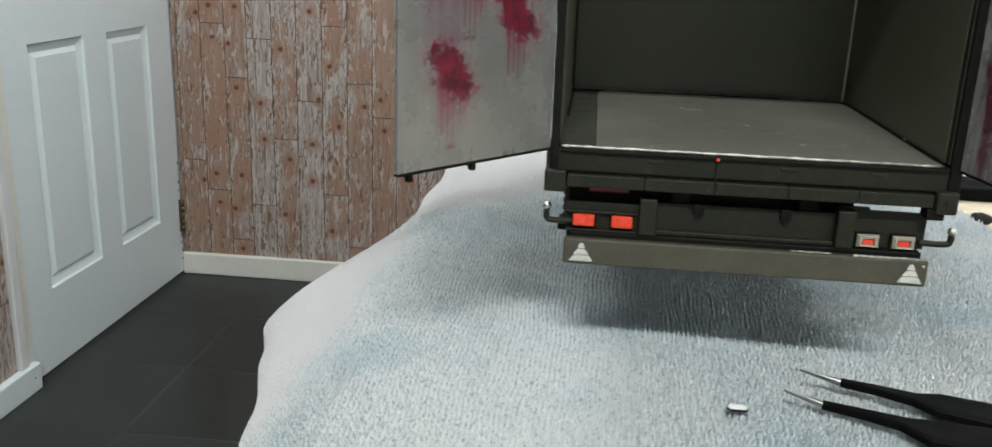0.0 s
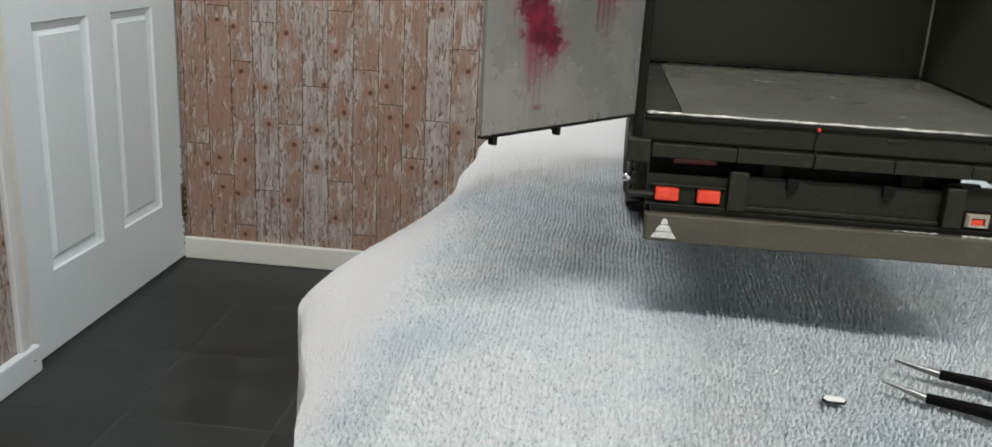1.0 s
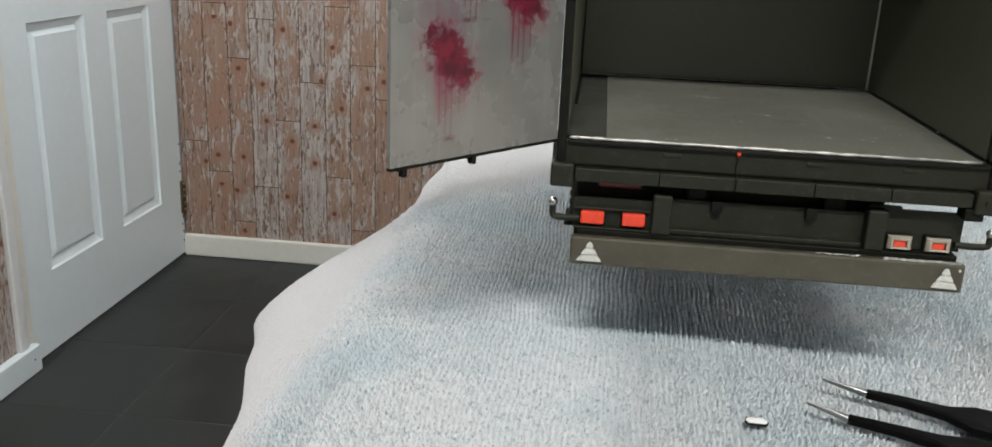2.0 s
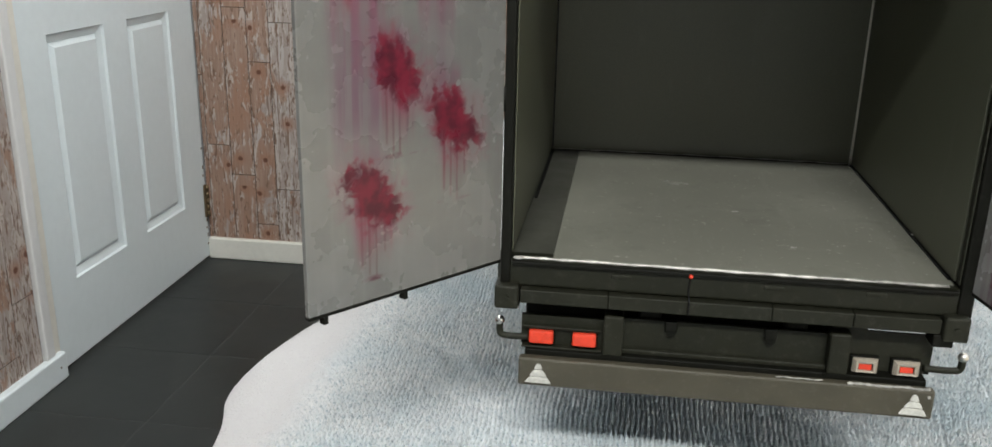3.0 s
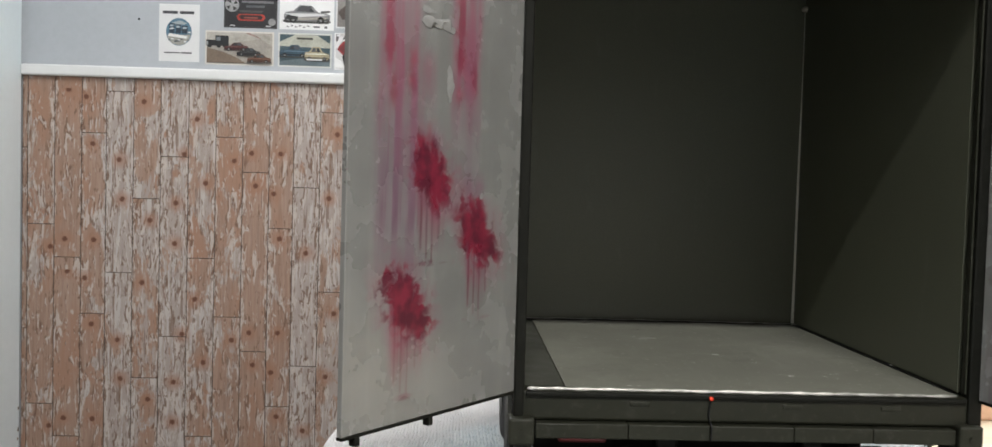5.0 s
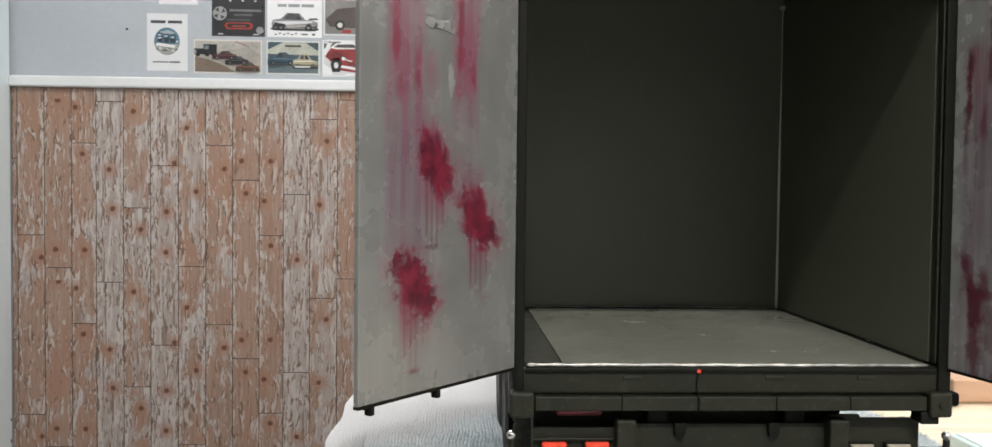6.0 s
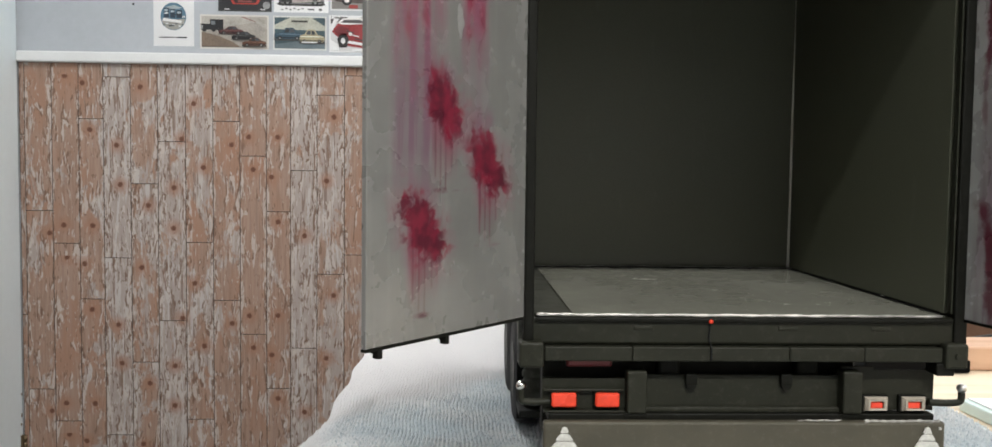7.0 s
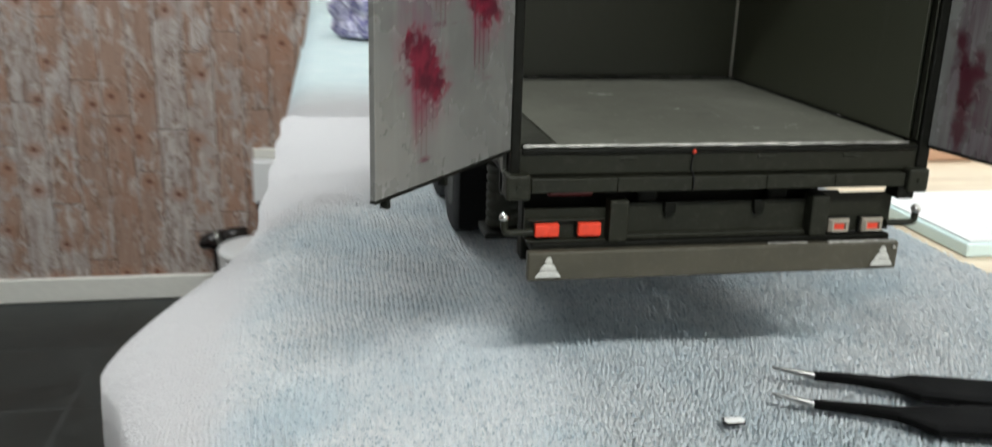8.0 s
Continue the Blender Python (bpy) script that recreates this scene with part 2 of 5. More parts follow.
def make_tile_slate(name):
    n = Nodes(name)
    rnd = n.random()
    shift = n.join(n.maths("MULTIPLY", rnd, 17.0), n.maths("MULTIPLY", rnd, 5.0), 0.0)
    cloud = n.noise(7, 5, 0.6, n.stretched((1, 1, 1), shift), 0.5)
    grit = n.noise(220, 4, 0.65)
    col = n.mix(n.ramp(cloud, 0.3, 0.72), (0.016, 0.0185, 0.0175), (0.032, 0.0355, 0.034))
    col = n.mix(n.maths("MULTIPLY", n.ramp(n.noise(40, 4, 0.7, n.stretched((1, 1, 1), shift)), 0.6, 0.75), 0.35), col, (0.07, 0.072, 0.07))
    n.bump(n.maths("ADD", n.maths("MULTIPLY", grit, 0.4), n.noise(28, 4, 0.6, n.stretched((1, 1, 1), shift))), 0.25, 0.0012)
    return n.finish(col, n.ramp(cloud, 0.3, 0.7, 0.36, 0.52), 0.0, Specular_IOR_Level=0.4)


def make_terry(name):
    n = Nodes(name)
    x, y, z = n.split(n.coord)
    blotch = n.noise(11, 4, 0.6, None, 0.4)
    fuzz = n.noise(1500, 3, 0.7)
    tuft = n.noise(420, 3, 0.65)
    col = n.mix(n.ramp(blotch, 0.40, 0.66), (0.86, 0.868, 0.866), (0.745, 0.80, 0.825))
    col = n.mix(n.ramp(n.noise(15, 5, 0.65), 0.44, 0.70, 0.0, 0.7), col, (0.555, 0.675, 0.735))
    # Darker tufts and dark dots stand in for shade between the loops.
    col = n.mix(n.ramp(tuft, 0.35, 0.7, 0.32, 0.0), col, (0.38, 0.475, 0.53))
    col = n.mix(n.ramp(n.noise(760, 2, 0.6), 0.45, 0.33, 0.0, 0.7), col, (0.22, 0.32, 0.385))
    ragged = n.maths("MULTIPLY", n.maths("SUBTRACT", n.noise(70, 4, 0.65), 0.5), 0.030)
    hem = n.maths("MAXIMUM", n.ramp(n.maths("ADD", x, n.maths("MULTIPLY", ragged, 0.5)), -0.108, -0.084, 1.0, 0.0), n.ramp(n.maths("ADD", n.maths("SUBTRACT", y, x), ragged), 0.525, 0.565))
    plain_hem = n.mix(n.ramp(n.noise(55, 3, 0.6), 0.62, 0.72, 0.0, 0.5), (0.63, 0.618, 0.622), (0.58, 0.605, 0.62))
    col = n.mix(hem, col, plain_hem)
    n.bump(n.maths("ADD", fuzz, n.maths("MULTIPLY", tuft, 0.8)), 0.9, 0.0013)
    return n.finish(col, 0.95, 0.0, Specular_IOR_Level=0.1, Sheen_Weight=0.25, Sheen_Roughness=0.6)


def make_load_floor(name):
    """Satin grey sheet with fine pale specks and faint drag marks."""
    n = Nodes(name)
    broad, fine = n.noise(18, 3, 0.5), n.noise(2400, 3, 0.6)
    smear = n.noise(70, 5, 0.65, None, 0.6)
    drag = n.noise(240, 4, 0.6, n.stretched((1.0, 0.12, 1.0)))
    col = n.mix(n.ramp(broad, 0.3, 0.7), (0.215, 0.218, 0.182), (0.265, 0.268, 0.226))
    col = n.mix(n.ramp(n.noise(75, 5, 0.65), 0.52, 0.70, 0.0, 0.3), col, (0.145, 0.147, 0.122))
    col = n.mix(n.ramp(smear, 0.55, 0.75, 0.0, 0.24), col, (0.33, 0.33, 0.29))
    col = n.mix(n.ramp(drag, 0.56, 0.75, 0.0, 0.12), col, (0.36, 0.36, 0.32))
    col = n.mix(n.ramp(n.noise(620, 2, 0.6), 0.66, 0.72, 0.0, 0.38), col, (0.50, 0.49, 0.44))
    n.bump(fine, 0.06, 0.00004)
    return n.finish(col, n.ramp(smear, 0.3, 0.7, 0.225, 0.275), 0.0, Specular_IOR_Level=0.7)


def make_inner_sheet(name):
    """Smooth satin plastic sheet, dark olive grey, with faint rubbing marks."""
    n = Nodes(name)
    rub = n.noise(140, 4, 0.6, n.stretched((1.0, 1.0, 0.3)))
    col = n.mix(n.ramp(n.noise(1600, 3, 0.6), 0.3, 0.7), (0.099, 0.104, 0.071), (0.109, 0.113, 0.078))
    col = n.mix(n.ramp(rub, 0.60, 0.78, 0.0, 0.25), col, (0.165, 0.165, 0.140))
    return n.finish(col, 0.46, 0.0, Specular_IOR_Level=0.75)


def make_sheet(name):
    n = Nodes(name)
    x, y, z = n.split(n.coord)
    soft, fine = n.noise(30, 4, 0.6), n.noise(240, 3, 0.6)
    blue = n.mix(n.ramp(soft, 0.35, 0.7), (0.76, 0.87, 0.90), (0.82, 0.91, 0.93))
    col = n.mix(n.ramp(n.maths("ADD", y, n.maths("MULTIPLY", soft, 0.06)), 0.755, 0.93), (0.63, 0.618, 0.622), blue)
    n.bump(n.maths("ADD", soft, n.maths("MULTIPLY", fine, 0.3)), 0.3, 0.0015)
    return n.finish(col, 0.65)


def make_splashed(name, blobs, washes, streaks, stain=(0.17, 0.016, 0.037), grey=0.165):
    """Grey painted inside of a cargo door with red paint splashes that have run.
    blobs: (s, z, radius, run length); washes: (s, half width, z low, z high, strength); streaks the same, but dark, and with a slant."""
    n = Nodes(name)
    s, t, z = n.split(n.coord)
    fine, cloud = n.noise(1500, 4, 0.6), n.noise(60, 4, 0.6)
    brushed = n.noise(260, 4, 0.6, n.stretched((1, 1, 0.06)))
    col = n.mix(n.ramp(cloud, 0.3, 0.7), tint((0.98, 0.98, 0.935), grey * 0.89), tint((0.98, 0.98, 0.935), grey * 1.13))
    col = n.mix(n.ramp(brushed, 0.45, 0.75, 0.0, 0.13), col, (0.40, 0.39, 0.37))
    thin = n.ramp(n.noise(420, 3, 0.6, n.stretched((1, 1, 0.05))), 0.38, 0.62)
    wide = n.noise(150, 3, 0.6, n.stretched((1, 1, 0.12)))
    for s0, half, low, high, strength in washes:
        side = n.ramp(n.maths("ADD", n.maths("ABSOLUTE", n.maths("SUBTRACT", s, s0)), n.maths("MULTIPLY", n.maths("SUBTRACT", wide, 0.5), half * 1.6)), half, half * 0.35)
        span = n.maths("MULTIPLY", n.ramp(z, low, low + 0.016), n.ramp(z, high, high - 0.006))
        mask = n.maths("MULTIPLY", n.maths("MULTIPLY", side, span), n.ramp(thin, 0.0, 1.0, 0.42, 1.0))
        col = n.mix(n.maths("MULTIPLY", mask, strength), col, n.mix(n.ramp(z, 0.055, 0.079), (0.135, 0.062, 0.098), (0.205, 0.046, 0.088)))
    rag = n.maths("SUBTRACT", n.noise(210, 3, 0.55), 0.5)
    thick = 0.0
    for s0, z0, r, run in blobs:
        ds, dz = n.maths("SUBTRACT", s, s0), n.maths("SUBTRACT", z, z0)
        lean = n.maths("ADD", ds, n.maths("MULTIPLY", dz, -0.45))
        dist = n.maths("SQRT", n.maths("ADD", n.maths("POWER", lean, 2.0), n.maths("POWER", n.maths("MULTIPLY", dz, 0.82), 2.0)))
        petals = n.maths("COSINE", n.maths("MULTIPLY", n.maths("ADD", n.maths("ARCTAN2", ds, dz), n.maths("MULTIPLY", rag, 3.0)), 9.0))
        edge = n.maths("ADD", n.maths("DIVIDE", dist, r), n.maths("ADD", n.maths("MULTIPLY", rag, 1.7), n.maths("MULTIPLY", petals, 0.15)))
        spill = n.ramp(n.maths("ADD", n.maths("DIVIDE", n.maths("ABSOLUTE", n.maths("ADD", ds, r * 0.1)), r), n.maths("MULTIPLY", n.maths("SUBTRACT", wide, 0.5), 1.0)), 0.95, 0.6)
        fall = n.maths("MULTIPLY", n.ramp(dz, -run, -run * 0.35), n.ramp(dz, 0.3 * r, -0.2 * r))
        runs = n.maths("MULTIPLY", n.maths("MULTIPLY", spill, fall), n.ramp(thin, 0.0, 1.0, 0.3, 1.0))
        col = n.mix(n.maths("MULTIPLY", runs, 0.75), col, (0.175, 0.035, 0.060))
        lines = None
        for k, far in ((-0.55, 0.7), (-0.15, 1.0), (0.18, 0.95), (0.52, 0.85)):
            line = n.ramp(n.maths("ABSOLUTE", n.maths("SUBTRACT", ds, n.maths("ADD", k * r, n.maths("MULTIPLY", rag, 0.0004)))), 0.00050, 0.0001)
            line = n.maths("MULTIPLY", line, n.ramp(dz, -run * far - 0.0006, -run * far + 0.0006))
            lines = line if lines is None else n.maths("MAXIMUM", lines, line)
        lines = n.maths("MULTIPLY", lines, n.ramp(dz, 0.0, -r))
        col = n.mix(n.maths("MULTIPLY", lines, 0.6), col, (0.085, 0.018, 0.030))
        drop = n.ramp(n.maths("ADD", n.maths("ABSOLUTE", n.maths("ADD", dz, run)), n.maths("MULTIPLY", n.maths("ABSOLUTE", ds), 0.12)), 0.0010, 0.0004)
        col = n.mix(n.maths("MULTIPLY", n.maths("MULTIPLY", drop, n.ramp(rag, -0.12, 0.1)), 0.85), col, (0.09, 0.03, 0.045))
        col = n.mix(n.ramp(edge, 2.1, 0.9, 0.0, 0.34), col, (0.20, 0.060, 0.095))
        col = n.mix(n.maths("MULTIPLY", n.ramp(edge, 1.4, 0.72), 0.94), col, n.mix(n.ramp(n.noise(240, 2, 0.5), 0.35, 0.65), (0.165, 0.013, 0.030), (0.075, 0.007, 0.018)))
        thick = n.maths("MAXIMUM", thick, n.ramp(edge, 1.4, 0.9))
    for s0, half, low, high, strength, *slant in streaks:
        middle = n.maths("ADD", s0, n.maths("MULTIPLY", n.maths("SUBTRACT", z, low), slant[0] if slant else 0.0))
        side = n.ramp(n.maths("ADD", n.maths("ABSOLUTE", n.maths("SUBTRACT", s, middle)), n.maths("MULTIPLY", rag, half * 3.0)), half * 1.3, half * 0.2)
        span = n.maths("MULTIPLY", n.ramp(z, low, low + 0.004), n.ramp(z, high, high - 0.004))
        col = n.mix(n.maths("MULTIPLY", n.maths("MULTIPLY", side, span), strength), col, stain)
    col = n.mix(n.maths("MULTIPLY", n.ramp(n.noise(700, 2, 0.6), 0.72, 0.78), 0.5), col, (0.16, 0.06, 0.09))
    n.bump(n.maths("ADD", n.maths("MULTIPLY", fine, 0.25), n.maths("MULTIPLY", cloud, 0.4)), 0.15, 0.0006)
    return n.finish(col, n.ramp(cloud, 0.2, 0.8, 0.255, 0.29), 0.0, Specular_IOR_Level=n.ramp(thick, 0.0, 1.0, 1.0, 0.35))


def make_pale_wood(name, light, dark):
    n = Nodes(name)
    v = n.stretched((0.12, 1.0, 1.0))
    grain = n.noise(90, 5, 0.6, v, 0.6)
    col = n.mix(n.ramp(grain, 0.3, 0.7), dark, light)
    col = n.mix(n.ramp(n.noise(12, 3, 0.5), 0.4, 0.7, 0.0, 0.4), col, tint(dark, 0.9))
    n.bump(grain, 0.15, 0.0004)
    return n.finish(col, 0.48)


def make_crumpled(name):
    n = Nodes(name)
    fold = n.noise(55, 5, 0.7, None, 1.2)
    vein = n.ramp(n.cells(45, None, "DISTANCE_TO_EDGE"), 0.0, 0.12)
    col = n.mix(n.ramp(fold, 0.4, 0.6), (0.24, 0.22, 0.44), (0.86, 0.85, 0.97))
    col = n.mix(n.ramp(vein, 0.0, 1.0, 0.55, 0.0), col, (0.09, 0.085, 0.22))
    n.bump(fold, 0.6, 0.004)
    return n.finish(col, 0.3)


M_WALL = coated("grey_wall_paint", (0.43, 0.455, 0.485), 0.6, 60, 0.04, 0.12, depth=0.0006)
M_PLAIN = coated("pale_wall_paint", (0.58, 0.58, 0.57), 0.7, 60, 0.05, 0.12, depth=0.0006)
M_END = coated("bounce_cutting_wall_grey", (0.09, 0.09, 0.088), 0.7, 60, 0.05, 0.12, depth=0.0006)
M_CEIL = coated("white_ceiling_paint", (0.46, 0.46, 0.45), 0.8, 50, 0.04, 0.15, depth=0.0006)
M_SHADE = coated("dark_print_joint", (0.055, 0.037, 0.028), 0.8, 200, 0.2)
M_DOOR = coated("white_door_gloss", (0.75, 0.82, 0.845), 0.38, 45, 0.025, 0.08, depth=0.0006)
M_TRIM = coated("cream_white_gloss", (0.78, 0.765, 0.70), 0.42, 60, 0.05, 0.10, depth=0.0006)
M_RAIL = coated("white_rail_gloss", (0.74, 0.745, 0.74), 0.4, 60, 0.03, 0.1, depth=0.0006)
M_BRASS = coated("tarnished_hinge_metal", (0.20, 0.15, 0.09), 0.45, 400, 0.5, 0.3, 0.8)
M_GROUT = coated("grey_grout", (0.07, 0.073, 0.071), 0.9, 400, 0.25, 0.3)
PAPERS = {(w, across): make_plank_paper("plank_print_wallpaper", w, across) for w in (0.12, 0.36, 0.60, 0.88) for across in "xy"}
M_TILE = make_tile_slate("dark_slate_tile")
M_TERRY = make_terry("pale_blue_terry")
M_SHEET = make_sheet("pale_blue_cover_sheet")
M_BENCH = make_pale_wood("cream_bench_wood", (0.76, 0.66, 0.50), (0.62, 0.50, 0.36))
M_PLANK = make_pale_wood("pinkish_raw_wood", (0.62, 0.40, 0.27), (0.47, 0.27, 0.17))
M_WHITE = coated("white_plastic", (0.80, 0.80, 0.79), 0.35, 120, 0.03, 0.08)
M_BLACK = coated("black_plastic", (0.007, 0.0075, 0.0075), 0.5, 300, 0.3, 0.15, spec=0.25)
M_TRUCK = truck_paint("dark_olive_paint", (0.0145, 0.0153, 0.0092), 0.5, 0.08, 0.25)
M_FRAME = truck_paint("black_frame_paint", (0.0050, 0.0053, 0.0034), 0.55, 0.04, 0.16)
M_LEDGE = truck_paint("dusty_ledge_paint", (0.0160, 0.0168, 0.0104), 0.55, 0.12, 0.25)
M_INNER = make_inner_sheet("dark_inner_panel")
M_FLOOR = make_load_floor("scuffed_load_floor")
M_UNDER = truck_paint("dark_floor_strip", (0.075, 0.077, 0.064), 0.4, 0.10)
M_BUMPER = truck_paint("brown_olive_bumper", (0.066, 0.060, 0.041), 0.5, 0.18)
M_BRACKET = coated("dusty_grey_bracket", (0.060, 0.062, 0.052), 0.5, 900, 0.3, 0.2)
M_FLAP = coated("shade_black_flap", (0.005, 0.005, 0.005), 0.8, 900, 0.3, 0.2, spec=0.12)
M_RUBBER = coated("black_rubber", (0.016, 0.016, 0.017), 0.75, 900, 0.3, 0.3)
M_WORN = coated("worn_silver_edge", (0.50, 0.49, 0.46), 0.4, 260, 0.7, 0.5, 0.35)
M_SCUFF = coated("scuffed_grey_edge", (0.33, 0.325, 0.30), 0.5, 420, 0.6, 0.5)
M_ARM = coated("matt_black_coating", (0.0035, 0.0035, 0.0035), 0.7, 900, 0.3, 0.3, spec=0.06)
M_STEEL = coated("polished_steel", (0.62, 0.61, 0.58), 0.25, 500, 0.15, 0.1, 1.0)
M_TIP = coated("dull_steel_tip", (0.33, 0.33, 0.32), 0.38, 500, 0.2, 0.1, 1.0)
M_RED = coated("orange_red_lens", (0.74, 0.058, 0.026), 0.3, 900, 0.15, 0.2)
M_BEZEL = coated("beige_lamp_surround", (0.36, 0.32, 0.26), 0.5, 1200, 0.25, 0.2)
M_TRI = coated("grey_white_reflector", (0.60, 0.60, 0.56), 0.6, 1300, 0.22, 0.5)
M_BAG = make_crumpled("crumpled_purple_film")

M_LDOOR = make_splashed(
    "splashed_door_paint",
    blobs=[(0.0405, 0.0255, 0.0060, 0.0195), (0.0333, 0.0535, 0.0056, 0.0195), (0.0163, 0.0400, 0.0060, 0.0195)],
    washes=[(0.0435, 0.0078, 0.030, 0.130, 0.85), (0.0222, 0.0066, 0.058, 0.130, 0.8), (0.0215, 0.0060, 0.034, 0.070, 0.35), (0.0330, 0.0065, 0.034, 0.066, 0.6), (0.0345, 0.0045, 0.060, 0.082, 0.5), (0.0180, 0.0060, 0.022, 0.056, 0.45), (0.0410, 0.0060, 0.008, 0.040, 0.45)],
    streaks=[(0.0468, 0.0018, 0.074, 0.130, 0.75), (0.0455, 0.0011, 0.065, 0.076, 0.65), (0.0398, 0.0015, 0.069, 0.081, 0.65), (0.0240, 0.0018, 0.074, 0.130, 0.75), (0.0244, 0.0019, 0.068, 0.074, 0.75), (0.0187, 0.0013, 0.070, 0.080, 0.55), (0.0236, 0.0010, 0.053, 0.057, 0.5), (0.0340, 0.0009, 0.058, 0.066, 0.5)])
# Same grey as M_LDOOR's, lightened to stand in for light on this door.
M_RDOOR = make_splashed(
    "splashed_door_paint_lightened",
    blobs=[(0.040, 0.036, 0.0060, 0.0195), (0.036, 0.080, 0.0060, 0.0200)],
    washes=[(0.0110, 0.0100, -0.012, 0.090, 0.62), (0.0240, 0.0130, -0.012, 0.130, 0.65), (0.0420, 0.0090, 0.02, 0.130, 0.6)],
    streaks=[(0.0095, 0.0023, -0.001, 0.020, 0.85), (0.0101, 0.0040, 0.009, 0.026, 0.9), (0.0098, 0.0026, 0.016, 0.034, 0.9, -0.30), (0.0123, 0.0021, 0.018, 0.030, 0.85), (0.0150, 0.0030, 0.006, 0.022, 0.35),
             (0.0055, 0.0014, 0.064, 0.087, 0.88), (0.0046, 0.0011, 0.050, 0.068, 0.55), (0.0110, 0.0013, 0.060, 0.072, 0.6), (0.0070, 0.0012, 0.058, 0.064, 0.6, 0.3), (0.0135, 0.0016, 0.074, 0.098, 0.7)],
    stain=(0.10, 0.012, 0.028), grey=0.30)


def plain(name, colour, rough=0.4):
    return coated(name, colour, rough, 250, 0.12, 0.05)


# ---------------------------------------------------------------- room shell
WX, NY = -1.235, 2.620          # left wall and back wall faces
EX, SY, TOP = 0.90, -2.40, 2.40
wall_north = solid("wall_north", box(WX - 0.12, EX + 0.1, NY + 0.004, NY + 0.11, 0, TOP), M_WALL, "grey painted wall above a wooden dado", "wall", "structure")
wall_west = solid("wall_west", box(WX - 0.1, WX - 0.004, SY, 1.775, 0, TOP), M_WALL, "grey painted wall with plank-print wallpaper below", "wall", "structure")
solid("wall_west_over_door", box(WX - 0.1, WX - 0.004, 1.775, NY + 0.004, 2.005, TOP), M_WALL, "grey painted wall above the door", "wall", "structure")
solid("wall_west_passage", box(WX - 0.16, WX - 0.11, 1.6, NY + 0.1, 0, TOP), M_PLAIN, "plain wall closing the doorway behind the door", "wall", "structure")
for name, y0, y1, z0, z1 in (("wall_east", SY, NY + 0.004, 0, 1.10), ("wall_east_over_window", -0.15, 0.95, 1.90, TOP), ("wall_east_near", SY, -0.15, 1.10, TOP), ("wall_east_far", 0.95, NY + 0.004, 1.10, TOP)):
    solid(name, box(EX, EX + 0.1, y0, y1, z0, z1), M_PLAIN, "plain pale painted side wall over the bench", "wall", "structure")
# Unseen end wall, kept dark to cut light bounced back into the truck.
solid("wall_south", box(WX - 0.1, EX + 0.1, SY - 0.1, SY, 0, TOP), M_END, "unseen plain end wall, dark grey to cut bounced light", "wall", "structure")
solid("ceiling", box(WX - 0.2, EX + 0.1, SY - 0.1, NY + 0.11, TOP, TOP + 0.05), M_CEIL, "white painted ceiling", "ceiling", "structure")
floor = solid("floor", box(WX - 0.2, EX + 0.1, SY - 0.1, NY + 0.11, -0.08, -0.0010), M_GROUT, "dark slate tiled floor with grey grout lines", "floor", "structure")
solid("print_backing_north", box(WX, EX, NY, NY + 0.0035, 0.05, 1.262), M_SHADE, "dark joint lines of the plank-print wallpaper", "wallpaper", "structure")
solid("print_backing_west", box(WX - 0.0035, WX, SY, 1.758, 0.05, 1.262), M_SHADE, "dark joint lines of the plank-print wallpaper", "wallpaper", "structure")


def rail(name, x0, x1, y0, y1, z0, z1, material, label, lip):
    ob = solid(name, box(x0, x1, y0, y1, z0, z1, lip, 3), material, label, "trim", "structure")
    return ob


rail("trim_dado_north", WX, EX, NY - 0.018, NY + 0.002, 1.254, 1.284, M_RAIL, "white gloss painted dado rail", 0.006)
rail("trim_dado_west", WX - 0.002, WX + 0.018, SY, 1.757, 1.254, 1.284, M_RAIL, "white gloss painted dado rail", 0.006)
rail("baseboard_north", WX, EX, NY - 0.016, NY + 0.002, 0.0, 0.068, M_TRIM, "cream white painted skirting board", 0.005)
rail("baseboard_west", WX - 0.002, WX + 0.020, SY, 1.816, 0.0, 0.064, M_DOOR, "white painted skirting board with a nail hole", 0.004)
solid("skirting_nail", lathe([(0.0022, 0), (0.0016, 0.0012)], (WX + 0.0202, 1.79, 0.035), "x", 10), M_BRASS, "small rusty nail head in the skirting", "nail", "structure")
rail("trim_architrave", WX - 0.05, WX + 0.012, 1.759, 1.790, 0.064, 2.03, M_RAIL, "white painted door architrave", 0.004)
rail("trim_door_lining", WX - 0.08, WX + 0.004, 1.791, 1.820, 0.0, 2.0, M_TRIM, "cream white painted door lining", 0.003)
rail("trim_door_head", WX - 0.08, WX + 0.004, 1.791, NY, 1.986, 2.02, M_TRIM, "cream white painted door head", 0.003)


# Unseen window, built around the added area lamp.
def build_added_window():
    win = thing("added_window_1", (EX + 0.05, 0.40, 1.10), "unseen white framed window, added to light the truck's left door", "window", kind="structure")
    for y0, y1, z0, z1 in ((-0.148, 0.948, 1.102, 1.125), (-0.148, 0.948, 1.875, 1.898), (-0.148, -0.122, 1.1255, 1.8745), (0.922, 0.948, 1.1255, 1.8745)):
        part("window_frame", box(EX + 0.035, EX + 0.075, y0, y1, z0, z1, 0.003), M_RAIL, win)
    part("window_sill", box(EX - 0.03, EX + 0.034, -0.16, 0.96, 1.085, 1.1005, 0.004), M_RAIL, win)
    glass = coated("frosted_pane_glass", (0.85, 0.87, 0.88), 0.3, 80, 0.02, 0.02)
    part("pane", box(EX + 0.0905, EX + 0.0955, -0.148, 0.948, 1.101, 1.899), glass, win)


build_added_window()

